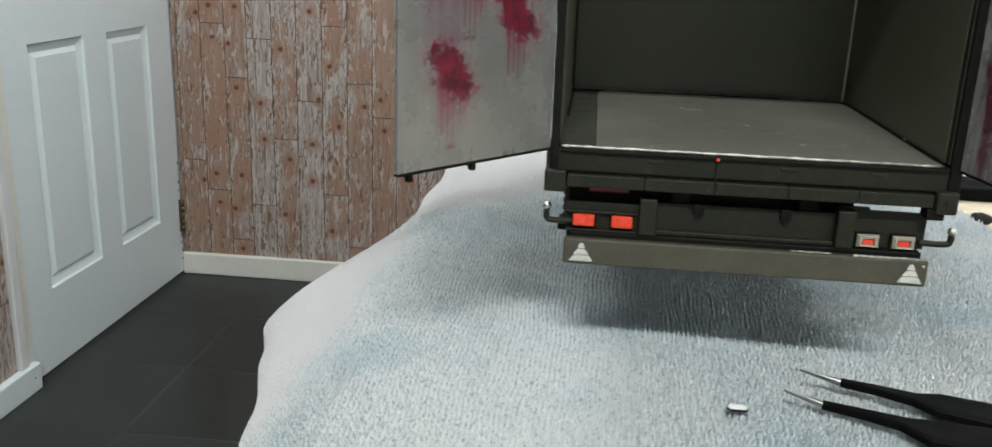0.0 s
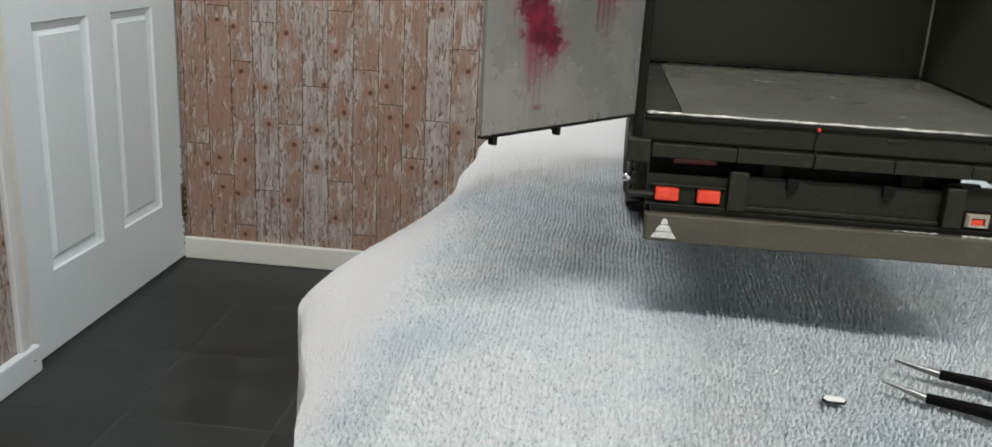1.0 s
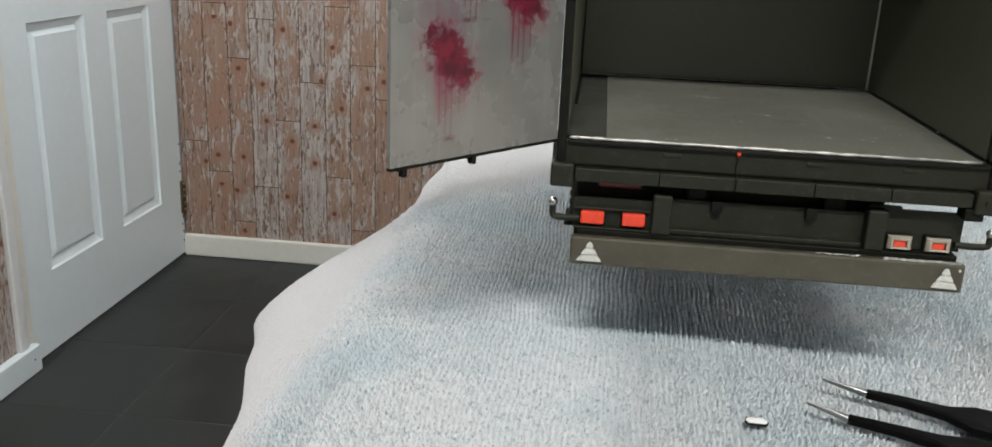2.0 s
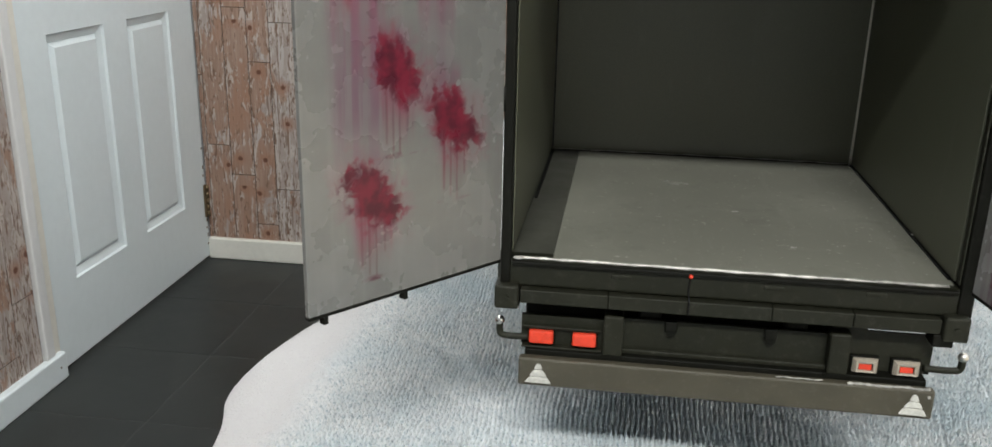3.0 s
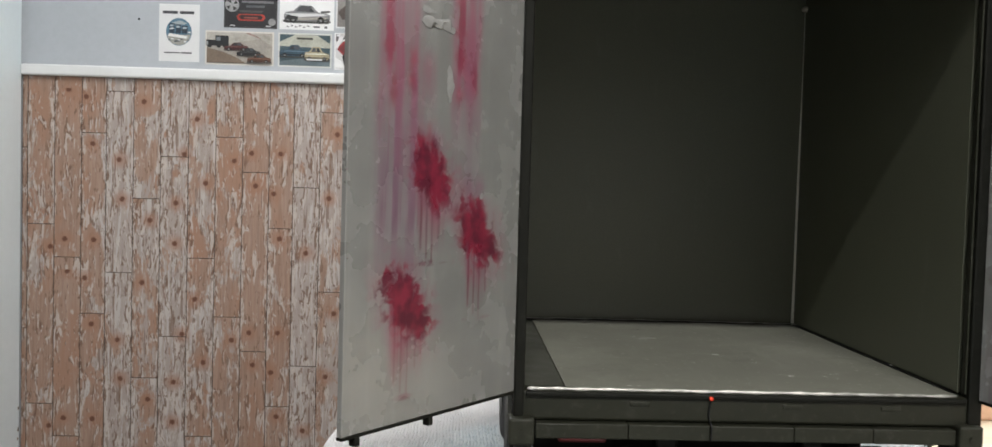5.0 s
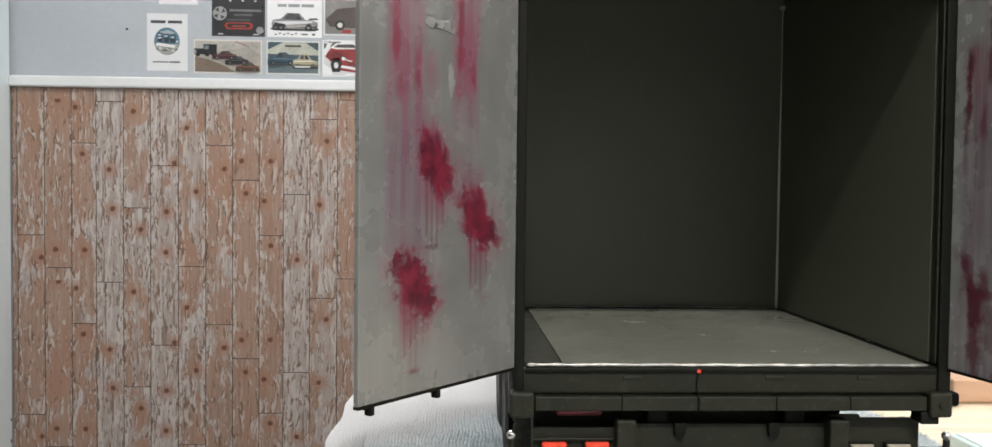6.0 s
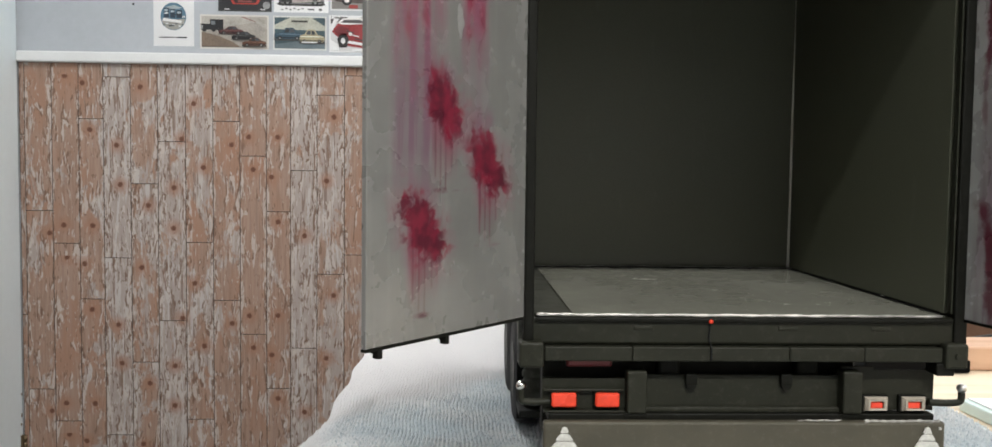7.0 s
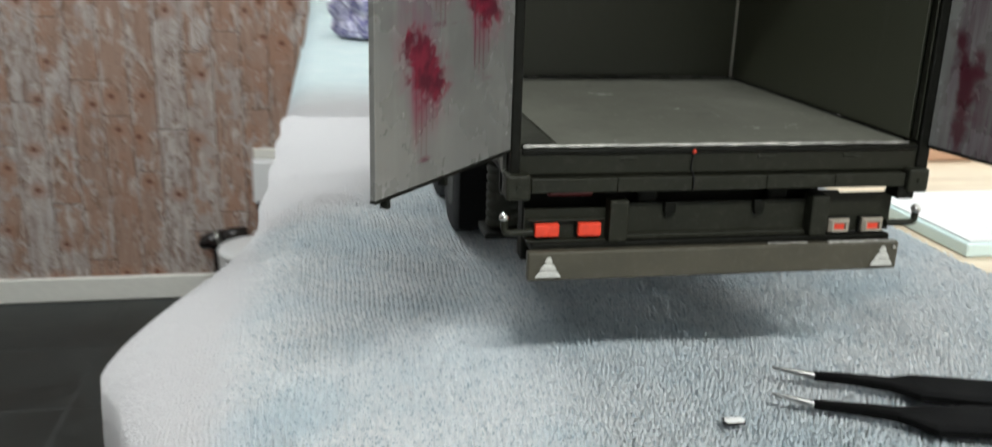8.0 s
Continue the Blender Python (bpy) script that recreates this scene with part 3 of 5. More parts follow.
# ---------------------------------------------------------------- panelled door
def build_door():
    y0, y1, z0, z1, x = 1.824, 2.611, 0.010, 1.982, WX
    door = thing("door_1", (x, (y0 + y1) / 2, z0), "closed white gloss six-panel interior door beside the corner", "door", kind="structure")
    ys = [y0, 1.920, 2.150, 2.256, 2.476, y1]
    zs = [z0, 0.200, 0.762, 0.960, 1.500, 1.600, 1.850, z1]
    bm = bmesh.new()
    grid = [[bm.verts.new((x, y, z)) for z in zs] for y in ys]
    panels = []
    for i in range(len(ys) - 1):
        for j in range(len(zs) - 1):
            f = bm.faces.new((grid[i][j], grid[i + 1][j], grid[i + 1][j + 1], grid[i][j + 1]))
            if i in (1, 3) and j in (1, 3, 5):
                panels.append(f)
    bmesh.ops.recalc_face_normals(bm, faces=bm.faces)
    if bm.faces[0].normal.x < 0:
        bmesh.ops.reverse_faces(bm, faces=bm.faces[:])
    for wide, deep in ((0.004, -0.006), (0.022, -0.005), (0.003, -0.002), (0.016, 0.009)):
        bmesh.ops.inset_individual(bm, faces=panels, thickness=wide, depth=deep)
    edge = [e for e in bm.edges if e.is_boundary]
    out = bmesh.ops.extrude_edge_only(bm, edges=edge)
    moved = [v for v in out["geom"] if isinstance(v, bmesh.types.BMVert)]
    bmesh.ops.translate(bm, verts=moved, vec=(-0.036, 0, 0))
    part("leaf", bm, M_DOOR, door)
    for zc in (0.19, 1.78):
        h = box(x - 0.002, x + 0.005, 2.598, 2.611, zc - 0.055, zc + 0.045, 0.001)
        for k in range(5):
            h = joined(h, lathe([(0.0048, 0), (0.0048, 0.017)], (x + 0.006, 2.6115, zc - 0.055 + 0.020 * k), "z", 12))
        part("hinge", h, M_BRASS, door, "tarnished metal butt hinge")
    for k, (dy, z, h) in enumerate(((0.003, 0.285, 0.010), (0.001, 0.262, 0.006), (0.004, 0.118, 0.012), (0.0, 0.098, 0.007), (0.003, 0.072, 0.010), (0.001, 0.046, 0.006), (0.004, 0.345, 0.007))):
        part("chipped_mark", box(x - 0.001, x + 0.0006, 2.600 + dy, 2.606 + dy, z, z + h, 0.0003), M_BRASS, door)
    knob = joined(lathe([(0.024, 0), (0.024, 0.004), (0.009, 0.006), (0.009, 0.03), (0.02, 0.036), (0.024, 0.048), (0.016, 0.06)], (x, 1.885, 1.0), "x", 20), bmesh.new())
    part("door_handle", knob, M_STEEL, door)


build_door()


# ---------------------------------------------------------------- bench and covers
def build_bench():
    bench = thing("workbench", (0.38, 0.4, 0.0), "long pale wooden workbench against the side wall", "bench")
    part("worktop", box(-0.082, EX - 0.01, -0.60, 2.10, 0.828, 0.862, 0.003), M_BENCH, bench)
    for x, y in ((0.0, -0.52), (0.80, -0.52), (0.0, 2.0), (0.80, 2.0)):
        part("leg", box(x - 0.03, x + 0.03, y - 0.03, y + 0.03, 0.0, 0.828, 0.003), M_BENCH, bench)
    for x0, x1, y0, y1 in ((0.03, 0.77, -0.54, -0.51), (0.03, 0.77, 1.99, 2.02), (0.79, 0.81, -0.49, 1.97)):
        part("rail", box(x0, x1, y0, y1, 0.73, 0.828, 0.002), M_BENCH, bench)


build_bench()


def edge_at(y):
    """Where the towel turns over the bench's edge."""
    ys = (-0.5, 0.15, 0.20, 0.22, 0.25, 0.30, 0.335, 0.36, 0.38, 0.40, 0.412, 0.419, 0.425, 0.430, 0.436, 0.443, 0.452, 0.47, 0.55, 0.75)
    xs = (-0.089, -0.090, -0.094, -0.0975, -0.1065, -0.1210, -0.1340, -0.1415, -0.1485, -0.154, -0.1545, -0.150, -0.139, -0.125, -0.112, -0.1035, -0.1005, -0.099, -0.0975, -0.096)
    return float(np.interp(y, ys, xs))


def build_towel():
    """Terry towel over the bench: ribs of loops running away from the viewer, a smooth hem, one side hanging."""
    ys = np.concatenate([np.arange(-0.45, 0.03, 0.012), np.arange(0.03, 0.19, 0.0013), np.arange(0.19, 0.41, 0.0005), np.arange(0.41, 0.55, 0.0007), np.arange(0.55, 0.740, 0.0020)])
    hang, bend = 0.20, -0.0785
    right, top = 0.194, 0.8650
    arc_n, hang_n = 130, 16
    flat_n = 690
    smooth_e = np.convolve(np.pad([edge_at(y) - 0.001 for y in ys], 5, mode="edge"), np.ones(11) / 11, mode="valid")
    cols = []
    for k in range(hang_n):                                    # hanging side
        q = 1 - k / hang_n
        cols.append(("hang", q))
    for k in range(arc_n):
        cols.append(("arc", k / arc_n))
    for k in range(flat_n):
        cols.append(("flat", k / (flat_n - 1)))
    for k in range(1, 6):
        cols.append(("end", k / 5))
    rng = np.random.default_rng(4)
    n_y, n_c = len(ys), len(cols)
    P = np.zeros((n_y, n_c, 3))
    e = smooth_e
    drop = 0.003 + np.clip((-e - 0.0960) * 0.65, 0, 0.05)
    for c, (kind, q) in enumerate(cols):
        if kind == "hang":
            P[:, c] = np.stack([e - 0.001 * (1 - np.exp(-q * 12)) + 0.002 * q * np.sin(ys * 70), ys, top - drop - hang * q], 1)
        elif kind == "arc":
            # the overhang slopes down gently, then turns over a rounded hem
            u = 1 - q
            w = 0.84 * u ** 1.25 + 0.16 * u ** 9
            P[:, c] = np.stack([bend + (e - bend) * u, ys, top - drop * w], 1)
        elif kind == "flat":
            P[:, c] = np.stack([np.full(n_y, bend + (right - bend) * q), ys, np.full(n_y, top)], 1)
        else:
            a = q * math.pi / 2
            P[:, c] = np.stack([np.full(n_y, right + 0.002 * math.sin(a)), ys, np.full(n_y, top - 0.0032 * (1 - math.cos(a)))], 1)
    X, Y = P[:, :, 0], P[:, :, 1]
    # broad rumples, ribs of single uneven loops, and stray fluff
    lump = 0.0012 * np.sin(X * 31 + 1.3 + 3 * np.sin(Y * 9)) * np.sin(Y * 23 + 0.6) + 0.0007 * np.sin(X * 67 + Y * 41)
    lump = lump * np.clip((0.70 - Y) / 0.12, 0, 1)
    wob = 0.0006 * np.sin(Y * 61 + X * 40) + 0.0004 * np.sin(Y * 143 + X * 90) + 0.00016 * np.sin(Y * 700 + X * 310)
    phase = (X + wob) / 0.00165
    rib = 0.5 + 0.5 * np.cos(2 * math.pi * phase)
    row = np.floor(phase)
    turn = Y / 0.0027 + np.modf(np.abs(np.sin(row * 12.9898)) * 437.58)[0] + 0.22 * np.sin(Y * 300 + row) + 0.12 * np.sin(Y * 830 + row * 2.1)
    loop = (0.5 + 0.5 * np.cos(2 * math.pi * turn)) ** 0.8
    tall = np.modf(np.abs(np.sin(row * 78.233 + np.floor(turn + 0.5) * 37.719)) * 9137.3)[0]
    grain = rng.random(X.shape)
    for _ in range(1):
        grain = (grain + np.roll(grain, 1, 0) + np.roll(grain, 1, 1) + np.roll(grain, 2, 1)) / 4
    grain = np.clip((grain - 0.5) * 1.5 + 0.5, 0, 1)
    nap = 0.0030 * (0.12 + 0.88 * rib ** 0.9) * (0.10 + 0.90 * loop) * (0.66 + 0.5 * tall) * (0.76 + 0.48 * grain) + 0.0006 * (grain - 0.5)
    pile = np.clip((X + 0.106) / 0.024, 0.0, 1.0) * np.clip((0.60 - (Y - X)) / 0.06, 0.0, 1.0)
    pile = pile * pile * (3 - 2 * pile)
    fade = np.clip(1.0 - (Y - 0.54) / 0.14, 0.20, 1.0)
    is_side = np.array([kind in ("hang", "arc") for kind, q in cols])[None, :]
    up = np.where(is_side, 0.0, 1.0)
    P[:, :, 2] += up * (lump * np.clip((X - bend) / 0.03, 0, 1)) + (0.28 + 0.72 * pile) * nap * fade
    P[:, :, 0] += np.clip((bend - X) / 0.02, 0, 1) * np.where(is_side, 1, 0) * 0.0010 * np.sin(Y * 90 + P[:, :, 2] * 40)
    index = np.arange(n_y * n_c).reshape(n_y, n_c)
    quads = np.stack([index[:-1, :-1], index[:-1, 1:], index[1:, 1:], index[1:, :-1]], -1).reshape(-1, 4)
    me = bpy.data.meshes.new("towel")
    me.vertices.add(n_y * n_c)
    me.vertices.foreach_set("co", P.reshape(-1))
    me.loops.add(len(quads) * 4)
    me.loops.foreach_set("vertex_index", quads.reshape(-1).astype(np.int32))
    me.polygons.add(len(quads))
    me.polygons.foreach_set("loop_start", np.arange(0, len(quads) * 4, 4, dtype=np.int32))
    me.polygons.foreach_set("use_smooth", np.ones(len(quads), dtype=bool))
    me.update(calc_edges=True)
    me.materials.append(M_TERRY)
    return tagged(new("towel", me), "pale blue and white terry towel draped over the workbench", "towel")


build_towel()


def build_cover():
    """Thin pale blue sheet over the far part of the bench, its edge hanging down a little."""
    bm = bmesh.new()
    rows = []
    for i in range(90):
        y = 0.690 + 1.402 * i / 89
        far = min(1.0, max(0.0, (y - 0.75) / 0.25))
        drop = 0.05 + far * (0.03 * math.sin(y * 9.0) + 0.012 * math.sin(y * 31) - 0.015)
        e = -0.0967 + far * (0.005 + 0.003 * math.sin(y * 5))
        flare = 0.012 * far * max(0.0, math.sin(y * 7.5 - 4.2))
        rise = 0.8622 + 0.0044 * min(1.0, (y - 0.690) / 0.045) + 0.0008 * far
        prof = [(e - flare, 0.860 - drop), (e - 0.5 * flare, 0.8560 - drop * 0.5), (e, rise - 0.0105), (e + 0.004, rise - 0.0065), (e + 0.009, rise - 0.0028), (e + 0.0135, rise - 0.0009), (e + 0.018, rise)]
        prof += [(-0.07 + 0.55 * k / 14, rise + 0.0008 * far * math.sin(k * 1.7 + y * 12)) for k in range(15)]
        rows.append([bm.verts.new((x, y, z)) for x, z in prof])
    for a, b in zip(rows, rows[1:]):
        for k in range(len(a) - 1):
            bm.faces.new((a[k], a[k + 1], b[k + 1], b[k])).smooth = True
    bmesh.ops.solidify(bm, geom=bm.faces[:], thickness=0.0006)
    solid("cover_sheet", bm, M_SHEET, "pale blue smooth sheet covering the far bench", "cloth")


build_cover()


def build_bag():
    middle = Vector((0.012, 1.245, 0.912))
    bm = ball(middle, 0.066, (1.0, 0.85, 1.0), 5)
    for v in bm.verts:
        k = noise.noise(v.co * 38) * 0.012 + abs(noise.noise(v.co * 70)) * 0.010 + noise.noise(v.co * 150) * 0.003
        v.co += (v.co - middle).normalized() * k
        v.co.z = max(v.co.z, 0.8682)
    solid("crumpled_bag", bm, M_BAG, "crumpled purple and white plastic bag on the bench", "bag")


build_bag()

# things lying on the bench beside the towel
plate = thing("glass_plate", (0.36, 0.45, 0.862), "thick white-backed glass plate with a pale green edge", "plate")
part("pane", box(0.209, 0.58, 0.394, 0.480, 0.8622, 0.8682, 0.0008), coated("pale_green_glass_edge", (0.66, 0.80, 0.78), 0.12, 80, 0.03, 0.02), plate)
part("paper", box(0.212, 0.577, 0.397, 0.478, 0.8684, 0.8689), M_WHITE, plate, "white paper backing")
solid("wooden_batten", box(0.262, 0.62, 0.572, 0.606, 0.8622, 0.8765, 0.0012), M_PLANK, "pinkish raw wooden batten lying on the bench", "batten")
solid("white_tray", box(0.23, 0.60, 0.66, 0.80, 0.8622, 0.874, 0.003), M_WHITE, "shallow white plastic tray on the bench", "tray")


def build_cap():
    m = thing("pen_cap", (0.205, 0.510, 0.862), "small black pointed pen cap on the bench", "cap")
    part("cap", lathe([(0.0022, 0), (0.0034, 0.001), (0.0038, 0.005), (0.0026, 0.009), (0.0006, 0.0125)], (0.1955, 0.508, 0.8661), "x", 16), M_BLACK, m)
    part("needle", tube([(0.190, 0.5085, 0.8655), (0.196, 0.508, 0.8660)], 0.0006, 8), M_STEEL, m)


build_cap()
solid("black_case", box(0.199, 0.262, 0.564, 0.600, 0.8622, 0.8700, 0.0015, 3), M_ARM, "small flat black case lying on the bench", "case")
solid("tool_handle", tube(arc([(0.263, 0.614, 0.8660), (0.285, 0.624, 0.8680), (0.320, 0.634, 0.8700), (0.36, 0.636, 0.8690)]), 0.0036, 12), M_BLACK, "thin black plastic tool handle on the bench", "tool")
solid("brown_box", box(0.285, 0.52, 0.648, 0.656, 0.8622, 0.8800, 0.0012), coated("dark_brown_card", (0.115, 0.062, 0.040), 0.45, 120, 0.15, 0.1), "dark brown card box edge standing on the bench", "box")


# ---------------------------------------------------------------- model truck
def build_truck():
    truck = thing("model_truck", (0.038, 0.340, 0.867), "dark olive model box truck with open rear doors on the towel", "model truck")
    L, R, F, B = -0.021, 0.097, 0.277, 0.4045      # body sides, rear opening, front partition
    z0, z1, END = 0.9285, 1.066, 0.592
    # load box
    part("side_wall", box(L, L + 0.0015, F + 0.003, END, z0 + 0.004, z1, 0.0004), M_TRUCK, truck)
    part("side_wall", box(R - 0.0028, R, F + 0.003, END, z0 + 0.004, z1, 0.0004), M_TRUCK, truck)
    part("roof", box(L, R, F, END, z1 + 0.0002, z1 + 0.003, 0.0006), M_TRUCK, truck)
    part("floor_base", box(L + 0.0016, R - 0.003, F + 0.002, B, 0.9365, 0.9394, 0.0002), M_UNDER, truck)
    part("load_floor", box(-0.0076, R - 0.0042, F + 0.0025, 0.4004, 0.9395, 0.9400, 0.0001), M_FLOOR, truck, "scuffed grey load floor sheet")
    part("front_panel", box(L + 0.0018, R - 0.0032, 0.4008, B, 0.9396, z1 - 0.0003, 0.0003), M_INNER, truck)
    part("end_wall", box(L + 0.0028, R - 0.0028, END - 0.0028, END, z0 + 0.004, z1, 0.0003), M_TRUCK, truck)
    part("inner_panel", box(L + 0.0017, L + 0.0027, F + 0.004, 0.4004, 0.9405, z1 - 0.0003, 0.0002), M_INNER, truck)
    part("inner_panel", box(R - 0.0040, R - 0.0030, F + 0.004, 0.4004, 0.9405, z1 - 0.0003, 0.0002), M_INNER, truck)
    part("corner_seam", tube([(0.0931 + 0.0001 * math.sin(k), 0.4004, 0.9405 + 0.0595 * k / 10 * 2) for k in range(11)], [0.00095 - 0.00007 * k for k in range(11)], 6), M_TRIM, truck, "pale bare corner seam")
    part("glue_spot", ball((0.0930, 0.3995, 1.0600), 0.0017, (1, 1, 0.7), 2), M_BEZEL, truck)
    part("glue_spot", ball((0.0928, 0.3990, 0.9403), 0.0010, (1.2, 1, 0.4), 2), M_WORN, truck)
    part("glue_spot", ball((0.0932, 0.318, 0.9404), 0.0005, (1.4, 1, 0.5), 2), M_WORN, truck)
    # Solid black strips along the seams stand in for the gaps' shade.
    part("floor_gap_shade", box(L + 0.0028, L + 0.0037, 0.335, 0.4003, 0.9394, 0.9399), M_BLACK, truck)
    part("floor_gap_shade", box(R - 0.0048, R - 0.0041, F + 0.006, 0.4003, 0.9400, 0.9404), M_BLACK, truck)
    part("floor_gap_shade", box(L + 0.0052, R - 0.0052, 0.3999, 0.4007, 0.9400, 0.9405), M_BLACK, truck)
    part("wall_gap_shade", box(L + 0.0028, L + 0.0033, 0.4002, 0.4007, 0.9412, z1 - 0.004), M_BLACK, truck)
    rim = [(x, 0.3996 - 0.0002 * math.sin(x * 55), 0.9405 + 0.00022 * math.sin(x * 38 + 0.4) + 0.00008 * math.sin(x * 420)) for x in np.linspace(L + 0.0040, R - 0.0052, 60)]
    part("worn_edge", tube(rim, [0.00020 + 0.00012 * math.sin(i * 1.3) * math.cos(i * 0.37) for i in range(60)], 6), M_SCUFF, truck, "pale worn edge of the load floor")
    part("rear_post", box(L, L + 0.0026, F - 0.001, F + 0.003, z0 + 0.004, z1, 0.0005), M_FRAME, truck)
    part("rear_post", box(R - 0.0036, R, F - 0.001, F + 0.003, z0 + 0.004, z1, 0.0005), M_FRAME, truck)
    part("post_edge", box(R - 0.0042, R - 0.0037, F, F + 0.002, 0.941, z1, 0.0001), M_LEDGE, truck)
    # Edge is unseen; set low to keep lamp light off the front panel.
    part("shading_lintel", box(L + 0.0028, R - 0.0038, F - 0.001, F + 0.003, 1.0400, z1, 0.0005), M_FRAME, truck)
    # sill and ledge
    part("sill", box(L + 0.001, R - 0.001, F - 0.0002, F + 0.006, 0.9325, 0.9399, 0.0007), M_TRUCK, truck)
    part("sill_lip", box(L + 0.003, R - 0.004, F - 0.0012, F + 0.001, 0.9385, 0.9397, 0.0003), M_FRAME, truck)
    lip = [(x, F + 0.0006, 0.9402 + 0.00005 * math.sin(x * 420)) for x in np.linspace(L + 0.0036, R - 0.006, 60)]
    part("worn_edge", tube(lip, [0.00042 + 0.00010 * math.sin(i * 1.9) for i in range(60)], 6), M_WORN, truck, "worn silver sill edge")
    part("worn_spot", ball((L + 0.0046, F - 0.0004, 0.9404), 0.0009, (1.6, 0.6, 0.6), 2), M_WORN, truck)
    for x in (0.0105, 0.049, 0.074):
        part("latch_tab", box(x - 0.0025, x + 0.0025, F - 0.0005, F + 0.001, 0.9364, 0.9375, 0.0002), M_LEDGE, truck)
    cuts = [L + 0.0055, 0.0075, 0.0280, 0.0490, 0.0690, R - 0.0070]
    for a, b in zip(cuts, cuts[1:]):
        part("ledge", box(a + 0.00006, b - 0.00006, F - 0.0022, F + 0.0016, 0.9284, 0.9322, 0.0003), M_LEDGE, truck)
    for a, b, c in ((L - 0.0012, L + 0.0052, 0.0), (R - 0.0067, R - 0.0006, 0.0)):
        part("corner_block", box(a, b, F - 0.0034, F + 0.008, 0.9268, 0.9335, 0.0007), M_LEDGE, truck)
        part("bolt", lathe([(0.0007, 0), (0.0007, 0.0006)], ((a + b) / 2, F - 0.0039, 0.9302), "y", 8), M_LEDGE, truck)
    part("corner_step", box(R - 0.0085, R - 0.0035, F - 0.002, F + 0.004, 0.9247, 0.9281, 0.0004), M_FRAME, truck)
    part("marker_lamp", ball((0.0281, F - 0.0014, 0.9388), 0.0006, (1, 1, 1), 2), M_RED, truck, "tiny red marker lamp")
    part("wire", tube(arc([(0.0281, F - 0.0012, 0.9382), (0.0278, F - 0.0010, 0.9360), (0.0279, F - 0.0008, 0.9338), (0.0281, F - 0.0026, 0.9320), (0.0280, F - 0.0026, 0.9285)]), 0.00022, 6), M_BLACK, truck)
    # lamp panel
    py = F + 0.0045
    Q = F + 0.0026
    panel = slab([(-0.0155, py, 0.9140), (0.0912, py, 0.9140), (0.0912, py, 0.9258), (0.0896, py, 0.9256), (0.0892, py, 0.9249), (0.0748, py, 0.9249), (0.0744, py, 0.9258), (0.066, py, 0.9258), (0.0645, py, 0.9234), (0.0125, py, 0.9234), (0.0115, py, 0.9224), (-0.0155, py, 0.9224)], 0.0012, (0, 1, 0))
    part("lamp_panel", panel, M_TRUCK, truck)
    part("panel_flange", box(0.012, 0.066, Q + 0.0005, Q + 0.003, 0.9136, 0.9150, 0.0003), M_LEDGE, truck)
    for a, b in ((0.0068, 0.0120), (0.0648, 0.0700)):
        part("bracket", box(a, b, Q - 0.0022, Q + 0.003, 0.9138, 0.9252, 0.0005), M_LEDGE, truck)
        part("bracket_foot", box(a - 0.0008, b + 0.0004, Q - 0.0016, Q + 0.002, 0.9126, 0.9138, 0.0002), M_FRAME, truck)
    for x in (0.0245, 0.0503):
        part("hook_tab", joined(box(x - 0.0016, x + 0.0016, Q + 0.0002, Q + 0.002, 0.9210, 0.9240, 0.0003), lathe([(0.0013, 0), (0.0013, 0.0016)], (x, Q + 0.0003, 0.9209), "y", 12)), M_FRAME, truck)
    part("lamp_bar", box(-0.0150, 0.0062, Q + 0.0002, Q + 0.0022, 0.9192, 0.9199, 0.0002), M_LEDGE, truck)
    part("panel_lip", box(-0.0152, 0.0066, Q - 0.0004, Q + 0.0026, 0.9136, 0.9142, 0.0002), M_LEDGE, truck)
    for a, b in ((-0.0132, -0.0065), (-0.0015, 0.0050)):
        lamp = part("tail_lamp", box(a - 0.0003, b + 0.0003, Q + 0.0004, Q + 0.002, 0.9148, 0.9194, 0.0003), M_FRAME, truck)
        part("lens", box(a, b, Q - 0.0012, Q + 0.0006, 0.9152, 0.9190, 0.0006, 3), M_RED, lamp, "orange-red lens")
    for a, b in ((0.0713, 0.0780), (0.0815, 0.0883)):
        lamp = part("tail_lamp", box(a - 0.0003, b + 0.0003, Q + 0.0006, Q + 0.002, 0.9137, 0.9184, 0.0003), M_FRAME, truck)
        rim = bmesh.new()
        outer = [(a + 0.0002, 0.9142), (b - 0.0002, 0.9142), (b - 0.0002, 0.9180), (a + 0.0002, 0.9180)]
        inner = [(a + 0.0015, 0.9150), (b - 0.0015, 0.9150), (b - 0.0015, 0.9170), (a + 0.0015, 0.9170)]
        rings = [[rim.verts.new((x, y, z)) for x, z in ring] for ring, y in ((outer, Q + 0.0008), (outer, Q - 0.0002), ([(x + (0.0007 if x < (a + b) / 2 else -0.0007), z + (0.0004 if z < 0.916 else -0.0004)) for x, z in outer], Q - 0.0012), (inner, Q - 0.0010), (inner, Q - 0.0002))]
        for p, q in zip(rings, rings[1:]):
            for k in range(4):
                rim.faces.new((p[k], p[(k + 1) % 4], q[(k + 1) % 4], q[k]))
        bmesh.ops.recalc_face_normals(rim, faces=rim.faces)
        part("surround", rim, M_BEZEL, lamp, "beige plastic surround")
        part("lens", box(a + 0.0018, b - 0.0017, Q - 0.0005, Q + 0.0006, 0.91500, 0.91675, 0.0002), M_RED, lamp, "orange-red lens")
    # Added plate; blocks a streak of lamp light between bumper and panel.
    part("bumper_light_stop", box(-0.0140, 0.0900, F + 0.0012, F + 0.010, 0.9112, 0.9137, 0.0003), M_FRAME, truck)
